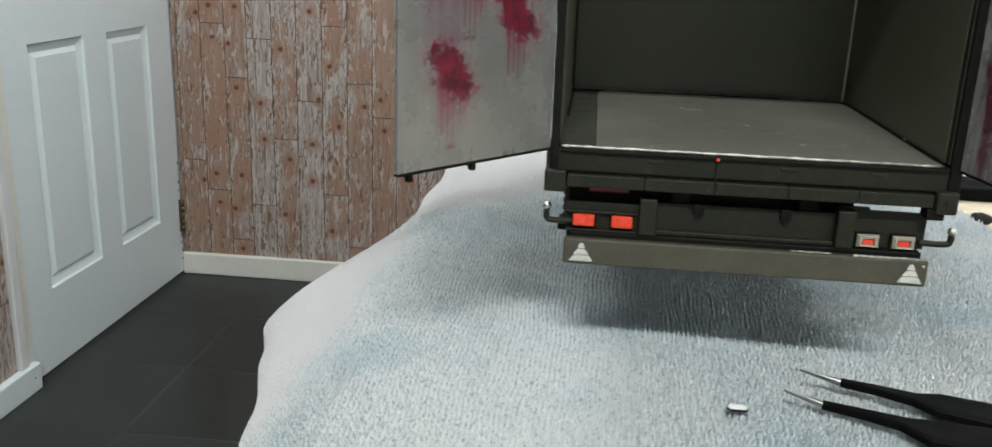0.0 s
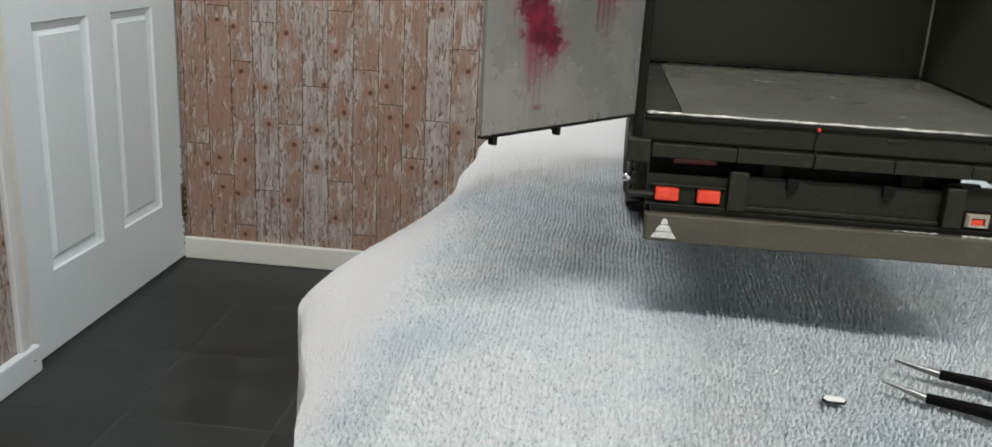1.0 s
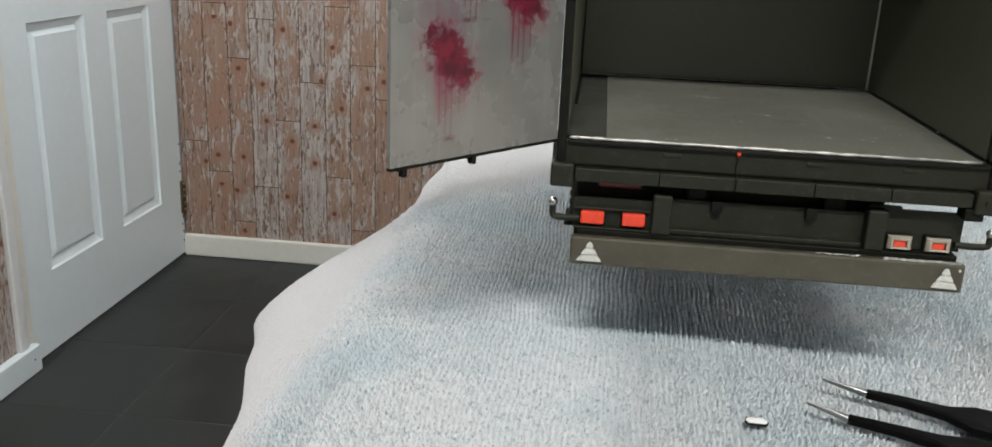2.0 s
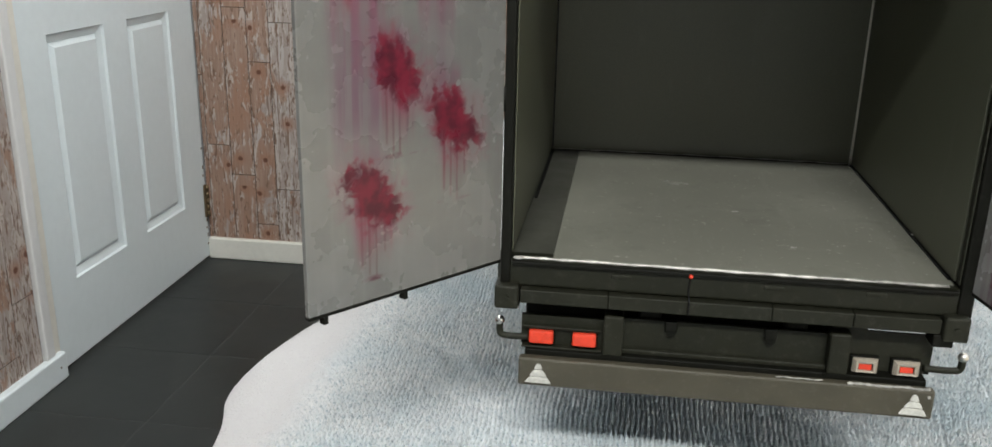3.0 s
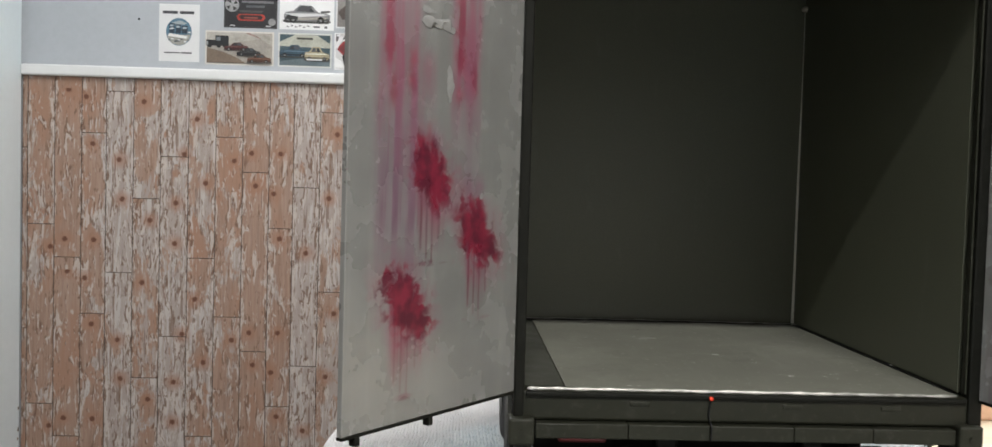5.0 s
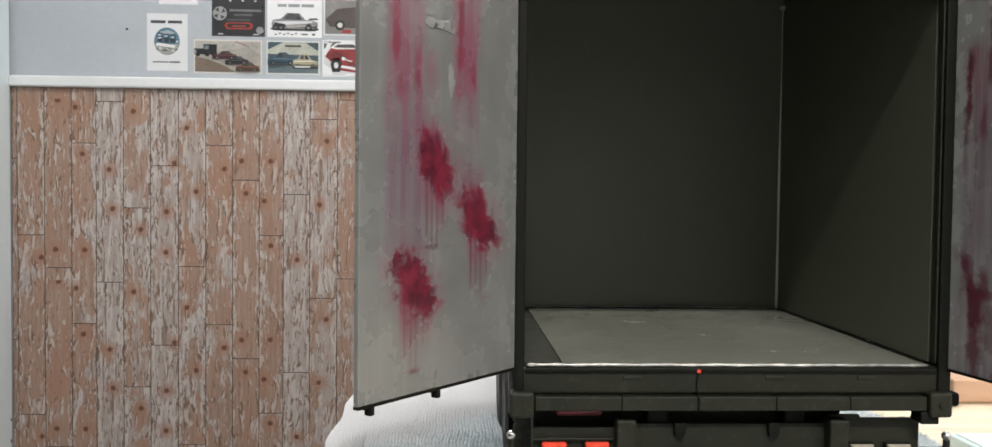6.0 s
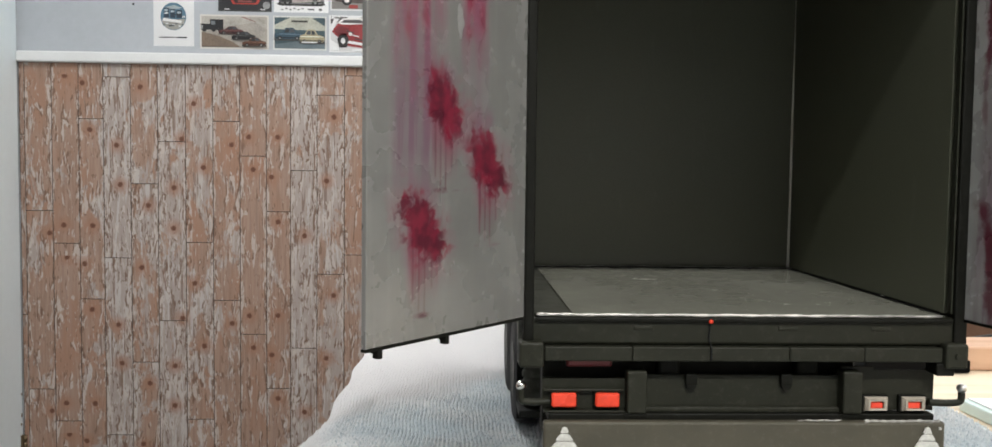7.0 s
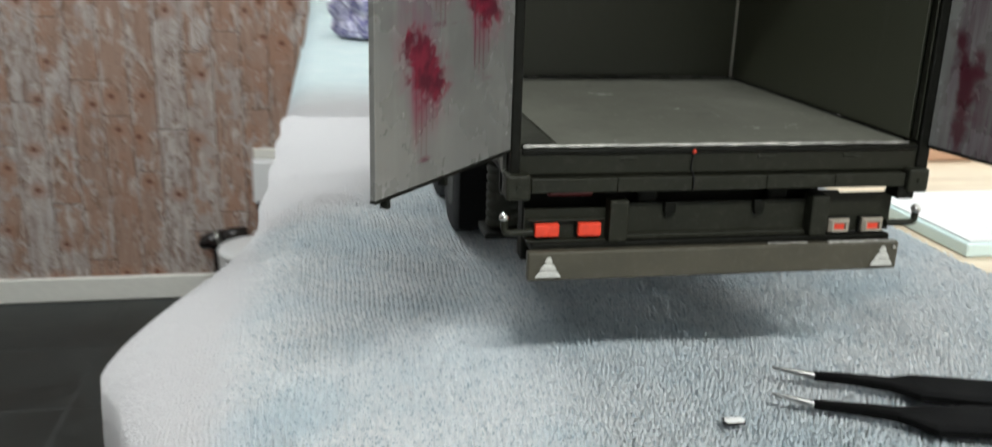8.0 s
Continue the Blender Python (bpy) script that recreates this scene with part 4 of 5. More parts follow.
    part("red_reflector", box(-0.0088, 0.0036, F + 0.0065, F + 0.0095, 0.9250, 0.9274, 0.0006), coated("dark_red_plastic", (0.16, 0.012, 0.012), 0.4, 500, 0.2), truck)
    # bumper with triangular reflectors
    part("bumper", box(-0.0155, 0.0918, F - 0.0015, F + 0.0015, 0.9040, 0.9122, 0.0007, 3), M_BUMPER, truck, "brownish olive bumper beam")
    part("bumper_worn_edge", tube([(x, F - 0.0008 + 0.0002 * math.sin(x * 700), 0.9123 + 0.00008 * math.sin(x * 900)) for x in np.linspace(0.070, 0.0905, 24)], [0.0004 + 0.00014 * math.sin(i * 2.3) for i in range(24)], 6), M_SCUFF, truck, "worn pale bumper edge")
    part("bumper_worn_edge", tube([(x, F - 0.0008, 0.9125 + 0.0001 * math.sin(x * 1300)) for x in np.linspace(0.052, 0.064, 14)], [0.00018 + 0.0001 * math.sin(i * 2.3) for i in range(14)], 6), M_SCUFF, truck)
    for xc in (-0.0100, 0.0868):
        tri = bmesh.new()
        half, base, tip = 0.0035, 0.9052, 0.9112
        for k in range(3):
            a, b = k / 3, (k + 1) / 3 - 0.03
            w0, w1 = half * (1 - a) + 0.0001, half * (1 - b)
            w1 = max(w1, 0.0005)
            za, zb = base + (tip - base) * a, base + (tip - base) * b
            step = slab([(xc - w0, F - 0.0015, za), (xc + w0, F - 0.0015, za), (xc + w1, F - 0.0015, zb), (xc - w1, F - 0.0015, zb)], 0.0007, (0, -1, 0))
            bmesh.ops.bevel(step, geom=step.edges[:], offset=0.00025, segments=2, affect="EDGES")
            tri = joined(tri, step)
        for v in tri.verts:
            v.co += Vector((noise.noise(v.co * 900) * 0.0002, 0, noise.noise(v.co * 700 + Vector((5, 5, 5))) * 0.0002))
        part("triangle_reflector", tri, M_TRI, truck, "chipped grey-white triangular reflector")
    part("bolt", lathe([(0.0004, 0), (0.0004, 0.0005)], (0.0902, F - 0.0020, 0.9106), "y", 8), M_WORN, truck)
    # gap-width horns with ball ends
    for side, xa, xb, zb in ((-1, -0.0155, -0.0213, 0.9208), (1, 0.0912, 0.0983, 0.9203)):
        horn = part("marker_horn", tube(arc([(xa + 0.002 * -side, F + 0.003, 0.9165), (xa, F + 0.003, 0.9164), ((xa + xb) / 2, F + 0.003, 0.9163), (xb - 0.0006 * side, F + 0.003, 0.9166), (xb, F + 0.003, 0.9178), (xb, F + 0.003, zb - 0.0008)]), 0.00095, 10), M_TRUCK, truck)
        part("ball", ball((xb, F + 0.003, zb), 0.00135, (1, 1, 1), 3), M_STEEL, horn, "bright metal ball end")
    # coil-like ribbed bellows under the corner
    rings = []
    for k in range(7):
        z = 0.9245 - 0.0029 * k
        rings += [(0.0058, z), (0.0064, z - 0.0007), (0.0064, z - 0.0019), (0.0058, z - 0.0026)]
    bellows = lathe(rings, (-0.0113, F + 0.0510, 0.0), "z", 28)
    for v in bellows.verts:
        v.co.z += 0.18 * (v.co.x + 0.0113)
    part("bellows", bellows, M_LEDGE, truck)
    part("bellows_plate", box(-0.0190, -0.0056, F + 0.0440, F + 0.0580, 0.9010, 0.9032, 0.0005), M_FRAME, truck)
    part("bellows_cap", box(-0.0172, -0.0056, F + 0.0450, F + 0.0570, 0.9262, 0.9281, 0.0006), M_FRAME, truck)
    part("bellows_bracket", slab([(-0.0222, F + 0.003, 0.9268), (-0.0222, F + 0.006, 0.9268), (-0.0222, F + 0.006, 0.9345), (-0.0222, F + 0.014, 0.9392), (-0.0222, F + 0.003, 0.9392)], 0.0010, (1, 0, 0)), M_BRACKET, truck, "lighter grey bracket plate")
    # chassis, axles, side lockers
    for x in (0.016, 0.054):
        part("chassis_rail", box(x, x + 0.006, F + 0.006, 0.575, 0.9080, 0.9275, 0.0008), M_FRAME, truck)
    part("underbody", box(L + 0.002, R - 0.002, F + 0.007, END - 0.003, 0.9282, 0.9320, 0.0004), M_FRAME, truck)
    # The nearer one is an added dark filler; it turns the ledge gap black.
    part("crossmember", box(-0.0150, 0.0715, F + 0.010, F + 0.016, 0.9060, 0.9281, 0.0006), M_FRAME, truck)
    part("crossmember", box(-0.0150, 0.0910, 0.395, 0.401, 0.9060, 0.9281, 0.0006), M_FRAME, truck)
    for side in (-1, 1):
        xa = -0.0140 if side < 0 else 0.0660
        # The flap's deep black stands in for the shadow beside the wheel.
        part("mud_flap", box(xa, xa + 0.024, 0.4120, 0.4132, 0.8760, 0.9280, 0.0003), M_FLAP, truck, "rubber mud flap, blackened to stand in for the shadow there")
        part("mudguard", slab([(xa, 0.470 + 0.029 * math.cos(a), 0.8905 + 0.0290 * math.sin(a)) for a in np.linspace(0.35, 2.2, 12)] + [(xa, 0.470 + 0.030 * math.cos(a), 0.8905 + 0.0302 * math.sin(a)) for a in np.linspace(2.2, 0.35, 12)], 0.024, (1, 0, 0)), M_FRAME, truck)
    for y in (0.442, 0.498):
        part("axle", lathe([(0.003, -0.050), (0.003, 0.050)], (0.038, y, 0.8905), "x", 12), M_FRAME, truck)
        for side in (-1, 1):
            for k in (0, 1):
                xc = 0.038 + side * (0.0465 - 0.0125 * k)
                prof = [(0.010, -0.0052), (0.020, -0.0056), (0.0222, -0.0046), (0.0235, -0.0036), (0.0235, 0.0036), (0.0222, 0.0046), (0.020, 0.0056), (0.010, 0.0052)]
                wheel = part("wheel", lathe(prof, (xc, y, 0.8905), "x", 40), M_RUBBER, truck, "black rubber tyre on a dark rim")
                part("rim", lathe([(0.0035, side * 0.0015), (0.0095, side * 0.0025), (0.0115, side * 0.0054), (0.0120, side * 0.0056)], (xc, y, 0.8905), "x", 28), M_TRUCK, wheel)
                for q in range(5):
                    a = 2 * math.pi * q / 5
                    part("wheel_nut", lathe([(0.0007, side * 0.0018), (0.0007, side * 0.0032)], (xc, y + 0.006 * math.cos(a), 0.8905 + 0.006 * math.sin(a)), "x", 6), M_LEDGE, wheel)
    # rear doors, swung open
    def rear_door(hinge, direction, face, material, label, pegs):
        d = Vector(direction).normalized()
        n = Vector((0, 0, 1)).cross(d)
        m = Matrix(((d.x, n.x, 0, hinge[0]), (d.y, n.y, 0, hinge[1]), (0, 0, 1, hinge[2]), (0, 0, 0, 1)))
        m = Matrix.Translation(-ORIGIN[truck.name]) @ m
        lo, hi = (-0.0014, 0.0) if face > 0 else (0.0, 0.0014)
        w, h = 0.0583, 0.124
        door = part("rear_door", box(0.0, w, lo, hi, 0.0007, h, 0.0002), material, truck, label, m=m)
        ORIGIN[door.name] = Vector((0, 0, 0))
        edge = lambda a, b, c, e: box(a, b, lo - 0.0001, hi + 0.0001, c, e, 0.0001)
        part("edge_strip", edge(0.0, w, 0.0, 0.0007), M_FRAME, door)
        for s in pegs:
            part("locking_peg", joined(box(s - 0.0007, s + 0.0007, lo - 0.0004, hi + 0.0002, -0.0019, 0.0002, 0.0003), box(s - 0.0011, s + 0.0011, lo - 0.0008, lo, -0.0008, 0.0040, 0.0003)), M_FRAME, door)
        for z in (0.040, 0.096) if face > 0 else ():
            part("hinge", joined(lathe([(0.0011, 0), (0.0011, 0.006)], (-0.0006, (lo + hi) / 2, z), "z", 10), box(-0.0004, 0.0026, lo - 0.0006, lo, z, z + 0.006, 0.0002)), M_FRAME, door)
        if face > 0:      # torn, peeling spots of the print
            for s, z, r, wide, tall in ((0.0322, 0.0857, 0.0058, 1.0, 0.20), (0.0276, 0.0735, 0.0040, 0.28, 1.0), (0.0352, 0.0880, 0.0018, 1.0, 0.5), (0.0150, 0.0480, 0.0006, 1.0, 1.0)):
                flap = ball((s, hi + 0.0001, z), r, (wide, 0.03, tall), 4)
                for v in flap.verts:
                    v.co += Vector((noise.noise(v.co * 500), 0.10 * noise.noise(v.co * 600), noise.noise(v.co * 420))) * 0.0016
                part("torn_flap", flap, M_TORN, door, "torn whitish flap of paint film")

    rear_door((L, F - 0.001, 0.9390), (-0.0360, -0.0450, 0), 1, M_LDOOR, "grey rear door splashed with red paint, swung open", (0.0539, 0.0314))
    rear_door((R - 0.0012, F - 0.0012, 0.9390), (0.165, -0.985, 0), -1, M_RDOOR, "grey rear door smeared with dark red paint, swung open", (0.053, 0.0314))


M_TORN = coated("torn_white_film", (0.215, 0.212, 0.205), 0.4, 500, 0.1, 0.3)
build_truck()


# ---------------------------------------------------------------- tools on the towel
def build_tweezers():
    tw = thing("tweezers", (0.12, 0.262, 0.868), "black coated pointed tweezers with bare steel tips lying on the towel", "tweezers")
    def arm(pts, height, name):
        """pts: (x, y, half width, z) along one arm."""
        bm = bmesh.new()
        rings = []
        for i, (x, y, w, z) in enumerate(pts):
            a, b = pts[max(i - 1, 0)], pts[min(i + 1, len(pts) - 1)]
            d = Vector((b[0] - a[0], b[1] - a[1], 0)).normalized()
            s = Vector((-d.y, d.x, 0))
            h = min(height, 0.00015 + w * 1.2)
            c = Vector((x, y, z))
            rings.append([bm.verts.new(c + s * p * w + Vector((0, 0, q * h))) for p, q in ((-1, -1), (1, -1), (1, 0.6), (0.7, 1), (-0.7, 1), (-1, 0.6))])
        for p, q in zip(rings, rings[1:]):
            for k in range(6):
                bm.faces.new((p[k], p[(k + 1) % 6], q[(k + 1) % 6], q[k]))
        bm.faces.new(rings[0][::-1])
        bm.faces.new(rings[-1])
        bmesh.ops.recalc_face_normals(bm, faces=bm.faces)
        return bm
    z = 0.8705
    far = [(0.0605, 0.2805, 0.00015, z + 0.002), (0.066, 0.2793, 0.00042, z + 0.001), (0.0725, 0.2777, 0.0010, z), (0.082, 0.2745, 0.0017, z), (0.0920, 0.2700, 0.0028, z), (0.0985, 0.2672, 0.0068, z), (0.112, 0.2625, 0.0074, z), (0.150, 0.2510, 0.0070, z), (0.188, 0.2400, 0.0045, z)]
    near = [(0.0527, 0.2648, 0.00015, z + 0.002), (0.058, 0.2632, 0.00042, z + 0.001), (0.0635, 0.2612, 0.0009, z), (0.075, 0.2570, 0.0017, z), (0.0840, 0.2533, 0.0028, z), (0.0905, 0.2480, 0.0070, z + 0.0004), (0.105, 0.2455, 0.0076, z + 0.0004), (0.146, 0.2375, 0.0068, z + 0.0004), (0.186, 0.2330, 0.0045, z + 0.0004)]
    for pts in (far, near):
        part("arm", arm(pts[2:], 0.0012, "arm"), M_ARM, tw, "black coated arm")
        part("tip", arm(pts[:3], 0.0009, "tip"), M_TIP, tw, "bare steel point")
    part("joint", box(0.176, 0.200, 0.2265, 0.2450, z - 0.0012, z + 0.0012, 0.0006), M_BLACK, tw)


build_tweezers()


def build_chip():
    c = thing("metal_plate", (0.0385, 0.2572, 0.868), "tiny bright metal lamp surround lying on the towel", "model part")
    x0, x1, y0, y1 = 0.0353, 0.0417, 0.2556, 0.2588
    def plate_outline(grow, z, dy):
        flat_ring = [(x0 + 0.0008 - grow, y0 - grow), (x1 - 0.0006 + grow, y0 - grow), (x1 + grow, y0 + 0.0012), (x1 - 0.0008 + grow, y1 - dy), (x0 + 0.0006 - grow, y1 - dy), (x0 - grow, y0 + 0.0014)]
        return [(x, y, z + 0.10 * (y - y0)) for x, y in flat_ring]
    part("rim", slab(plate_outline(0.0, 0.8687, 0.0), 0.0006, (0, 0, 1)), M_BLACK, c, "dark rim")
    # Face is coloured plain white in place of the metal's lamp reflection.
    part("face", slab(plate_outline(-0.0003, 0.8693, 0.0006), 0.0003, (0, 0, 1)), M_CHIP, c, "white face in place of the metal's reflection")


M_CHIP = coated("white_as_metal_reflection", (0.93, 0.93, 0.91), 0.3, 600, 0.03, 0.03)
build_chip()


# ---------------------------------------------------------------- cards on the wall
FACE = NY + 0.0036


def flat(points, level):
    """A thin printed shape on the wall; level: its layer above the wall."""
    y = FACE - 0.0004 * level
    return slab([(x, y, z) for x, z in points], 0.0003, (0, -1, 0))


def rect(x0, x1, z0, z1):
    return [(x0, z0), (x1, z0), (x1, z1), (x0, z1)]


def disc(x, z, r, squash=1.0, steps=20):
    return [(x + r * math.cos(2 * math.pi * k / steps), z + r * squash * math.sin(2 * math.pi * k / steps)) for k in range(steps)]


def car_outline(x, z, w, h):
    pts = [(0, 0.18), (0.0, 0.45), (0.10, 0.55), (0.26, 0.60), (0.40, 0.98), (0.66, 1.0), (0.80, 0.66), (0.97, 0.58), (1.0, 0.40), (0.99, 0.16), (0.88, 0.10), (0.10, 0.08)]
    return [(x + a * w, z + b * h) for a, b in pts]


PRINT = {}


def ink(r, g, b):
    key = (r, g, b)
    if key not in PRINT:
        PRINT[key] = coated("print_ink", key if min(key) > 0.53 else tint(key, 0.72), 0.35, 230, 0.04 if min(key) > 0.53 else 0.25, 0.05)
    return PRINT[key]


def printed_car(card, x, z, w, h, colour, level=2, flip=False):
    """A small side view: shadow, body, roof glass in two lights, highlight, sill, wheels."""
    def put(points):
        return [(2 * x + w - a, b) for a, b in points][::-1] if flip else points
    def at(pairs):
        return put([(x + a * w, z + b * h) for a, b in pairs])
    part("printed_shadow", flat(at([(-0.03, 0.05), (0.06, -0.04), (0.95, -0.03), (1.04, 0.06), (0.98, 0.16), (0.02, 0.16)]), level), ink(0.07, 0.065, 0.06), card)
    part("printed_car", flat(put(car_outline(x, z, w, h)), level + 1), ink(*colour), card)
    light = tuple(min(0.75, 0.06 + 1.9 * c) for c in colour)
    part("printed_highlight", flat(at([(0.02, 0.43), (0.26, 0.53), (0.97, 0.50), (0.97, 0.45), (0.30, 0.46)]), level + 2), ink(*light), card)
    part("printed_sill", flat(at([(0.02, 0.14), (0.98, 0.15), (0.98, 0.26), (0.02, 0.24)]), level + 2), ink(*tint(colour, 0.35)), card)
    part("printed_window", flat(at([(0.34, 0.62), (0.52, 0.62), (0.52, 0.92), (0.43, 0.91)]), level + 2), ink(0.045, 0.05, 0.055), card)
    part("printed_window", flat(at([(0.55, 0.62), (0.74, 0.63), (0.66, 0.92), (0.55, 0.92)]), level + 2), ink(0.09, 0.10, 0.11), card)
    for k in (0.2, 0.8):
        part("printed_wheel", flat(disc(x + k * w, z + 0.15 * h, 0.075 * w), level + 3), ink(0.02, 0.02, 0.02), card)
        part("printed_hub", flat(disc(x + k * w, z + 0.15 * h, 0.032 * w), level + 4), ink(0.34, 0.34, 0.33), card)


def card(label, x0, x1, z0, z1, colour, border=None):
    c = thing("picture_card", ((x0 + x1) / 2, FACE, z0), label, "card", "cards pinned to the wall")
    part("sheet", flat(rect(x0, x1, z0, z1), 0), ink(*(border or colour)), c)
    if border:
        part("picture", flat(rect(x0 + 0.004, x1 - 0.004, z0 + 0.004, z1 - 0.004), 1), ink(*colour), c)
    return c


WHITE = (0.70, 0.70, 0.70)
c = card("white club card with a round blue picture and dark lettering bars", -0.874, -0.765, 1.304, 1.459, WHITE)
part("round_picture", flat(disc(-0.8205, 1.384, 0.0345, 1.08, 36), 1), ink(0.12, 0.24, 0.33), c)
part("picture_cloud", flat([(-0.840, 1.409), (-0.818, 1.4145), (-0.798, 1.408), (-0.806, 1.404), (-0.832, 1.404)], 2), ink(0.46, 0.52, 0.54), c)
for a, z, w in ((-0.845, 1.3905, 0.012), (-0.818, 1.387, 0.020), (-0.797, 1.381, 0.009), (-0.834, 1.357, 0.018)):
    part("picture_fleck", flat([(a, z), (a + w, z + 0.001), (a + 0.8 * w, z + 0.0045), (a + 0.2 * w, z + 0.0035)], 5), ink(*((0.04, 0.05, 0.06) if w > 0.015 else (0.66, 0.68, 0.68))), c)
part("picture_ground", flat([(-0.852, 1.374), (-0.788, 1.378), (-0.792, 1.366), (-0.806, 1.351), (-0.8205, 1.3475), (-0.838, 1.352), (-0.848, 1.363)], 2), ink(0.45, 0.44, 0.40), c)
part("picture_band", flat([(-0.850, 1.372), (-0.800, 1.366), (-0.797, 1.373), (-0.847, 1.380)], 3), ink(0.72, 0.72, 0.70), c)
for k in range(7):
    part("picture_glint", flat(disc(-0.846 + 0.0085 * k, 1.3615 + 0.004 * math.sin(2.1 * k), 0.0035, 0.5, 10), 4), ink(*((0.70, 0.72, 0.72) if k % 2 else (0.10, 0.12, 0.13))), c)
for k, (a, b) in enumerate(((-0.846, -0.832), (-0.829, -0.815), (-0.812, -0.797))):
    part("printed_truck", flat(rect(a, b, 1.380, 1.407 - 0.003 * k), 3), ink(0.035, 0.06, 0.09), c)
    part("printed_glint", flat(rect(a + 0.002, b - 0.003, 1.398 - 0.003 * k, 1.403 - 0.003 * k), 4), ink(0.5, 0.6, 0.66), c)
for a, b, z, h in ((-0.864, -0.824, 1.4325, 0.0075), (-0.818, -0.780, 1.4325, 0.0075), (-0.859, -0.818, 1.3260, 0.0030), (-0.814, -0.785, 1.3258, 0.0038)):
    part("lettering_bar", flat(rect(a, b, z, z + h), 1), ink(0.07, 0.07, 0.08), c)
c = card("white card pinned high on the grey wall", -0.842, -0.737, 1.484, 1.60, WHITE)

c = card("photo card of a black truck and three old cars", -0.749, -0.564, 1.299, 1.391, (0.47, 0.43, 0.38), (0.62, 0.59, 0.54))
part("photo_backdrop", flat([(-0.745, 1.345), (-0.600, 1.372), (-0.568, 1.352), (-0.568, 1.387), (-0.745, 1.387)], 2), ink(0.58, 0.54, 0.48), c)
part("photo_shadow", flat([(-0.745, 1.304), (-0.640, 1.304), (-0.660, 1.318), (-0.700, 1.334), (-0.745, 1.345)], 2), ink(0.27, 0.20, 0.15), c)
part("photo_fold", flat([(-0.640, 1.386), (-0.600, 1.372), (-0.598, 1.3735), (-0.632, 1.387)], 3), ink(0.35, 0.20, 0.18), c)
part("printed_cab", flat(rect(-0.722, -0.686, 1.350, 1.378), 3), ink(0.015, 0.016, 0.018), c)
part("printed_bonnet", flat(rect(-0.747, -0.722, 1.350, 1.366), 3), ink(0.018, 0.018, 0.02), c)
part("printed_grille", flat(rect(-0.7465, -0.741, 1.352, 1.362), 4), ink(0.4, 0.4, 0.4), c)
part("printed_window", flat(rect(-0.719, -0.708, 1.364, 1.374), 4), ink(0.22, 0.25, 0.27), c)
for x in (-0.737, -0.712, -0.695):
    part("printed_wheel", flat(disc(x, 1.351, 0.0065), 4), ink(0.02, 0.02, 0.02), c)
printed_car(c, -0.698, 1.338, 0.066, 0.022, (0.10, 0.028, 0.026), 5)
printed_car(c, -0.663, 1.324, 0.064, 0.022, (0.022, 0.022, 0.024), 10)
printed_car(c, -0.634, 1.306, 0.064, 0.024, (0.13, 0.055, 0.03), 15)
part("lettering_bar", flat(rect(-0.745, -0.655, 1.304, 1.3055), 2), ink(0.2, 0.17, 0.15), c)

c = card("photo card of a blue and a cream old car", -0.552, -0.407, 1.299, 1.391, (0.075, 0.125, 0.145), (0.60, 0.61, 0.58))
part("photo_sky", flat([(-0.548, 1.355), (-0.411, 1.352), (-0.411, 1.364), (-0.446, 1.386), (-0.505, 1.387), (-0.548, 1.366)], 2), ink(0.58, 0.58, 0.49), c)
part("photo_road", flat([(-0.548, 1.303), (-0.411, 1.303), (-0.411, 1.316), (-0.490, 1.322), (-0.548, 1.314)], 2), ink(0.17, 0.22, 0.24), c)
printed_car(c, -0.549, 1.325, 0.078, 0.034, (0.05, 0.10, 0.14), 3)
printed_car(c, -0.480, 1.317, 0.068, 0.038, (0.50, 0.44, 0.29), 8, True)
part("printed_bumper", flat(rect(-0.474, -0.432, 1.318, 1.3215), 13), ink(0.7, 0.72, 0.72), c)
part("lettering_bar", flat(rect(-0.502, -0.458, 1.374, 1.379), 3), ink(0.06, 0.06, 0.05), c)

c = card("glossy photo card of a red and white classic car", -0.400, -0.270, 1.295, 1.395, (0.60, 0.60, 0.60), (0.74, 0.74, 0.74))
part("printed_body", flat([(-0.394, 1.352), (-0.372, 1.377), (-0.330, 1.384), (-0.280, 1.372), (-0.277, 1.320), (-0.300, 1.306), (-0.350, 1.312), (-0.366, 1.326)], 2), ink(0.36, 0.035, 0.04), c)
part("printed_roof", flat([(-0.378, 1.374), (-0.362, 1.387), (-0.310, 1.389), (-0.294, 1.376), (-0.300, 1.372), (-0.362, 1.370)], 3), ink(0.78, 0.76, 0.74), c)
part("printed_window", flat([(-0.369, 1.375), (-0.359, 1.383), (-0.315, 1.384), (-0.303, 1.374)], 4), ink(0.10, 0.09, 0.09), c)
part("printed_wheel", flat(disc(-0.362, 1.326, 0.012, 1.35), 4), ink(0.03, 0.03, 0.03), c)
part("printed_hub", flat(disc(-0.362, 1.326, 0.006, 1.35), 5), ink(0.65, 0.65, 0.65), c)
for k, (x, z, w) in enumerate(((-0.332, 1.352, 0.020), (-0.318, 1.342, 0.026), (-0.306, 1.331, 0.024))):
    part("printed_chrome", flat([(x - w, z), (x, z - 0.006), (x, z - 0.003), (x - w, z + 0.003)], 5), ink(0.62, 0.60, 0.60) if k % 2 else ink(0.06, 0.05, 0.05), c)
part("printed_bonnet_shade", flat([(-0.388, 1.352), (-0.372, 1.368), (-0.345, 1.360), (-0.352, 1.336), (-0.372, 1.340)], 3), ink(0.20, 0.020, 0.025), c)
part("printed_arch", flat([(-0.378, 1.330), (-0.370, 1.345), (-0.354, 1.346), (-0.346, 1.330), (-0.352, 1.308), (-0.372, 1.308)], 3), ink(0.02, 0.018, 0.018), c)
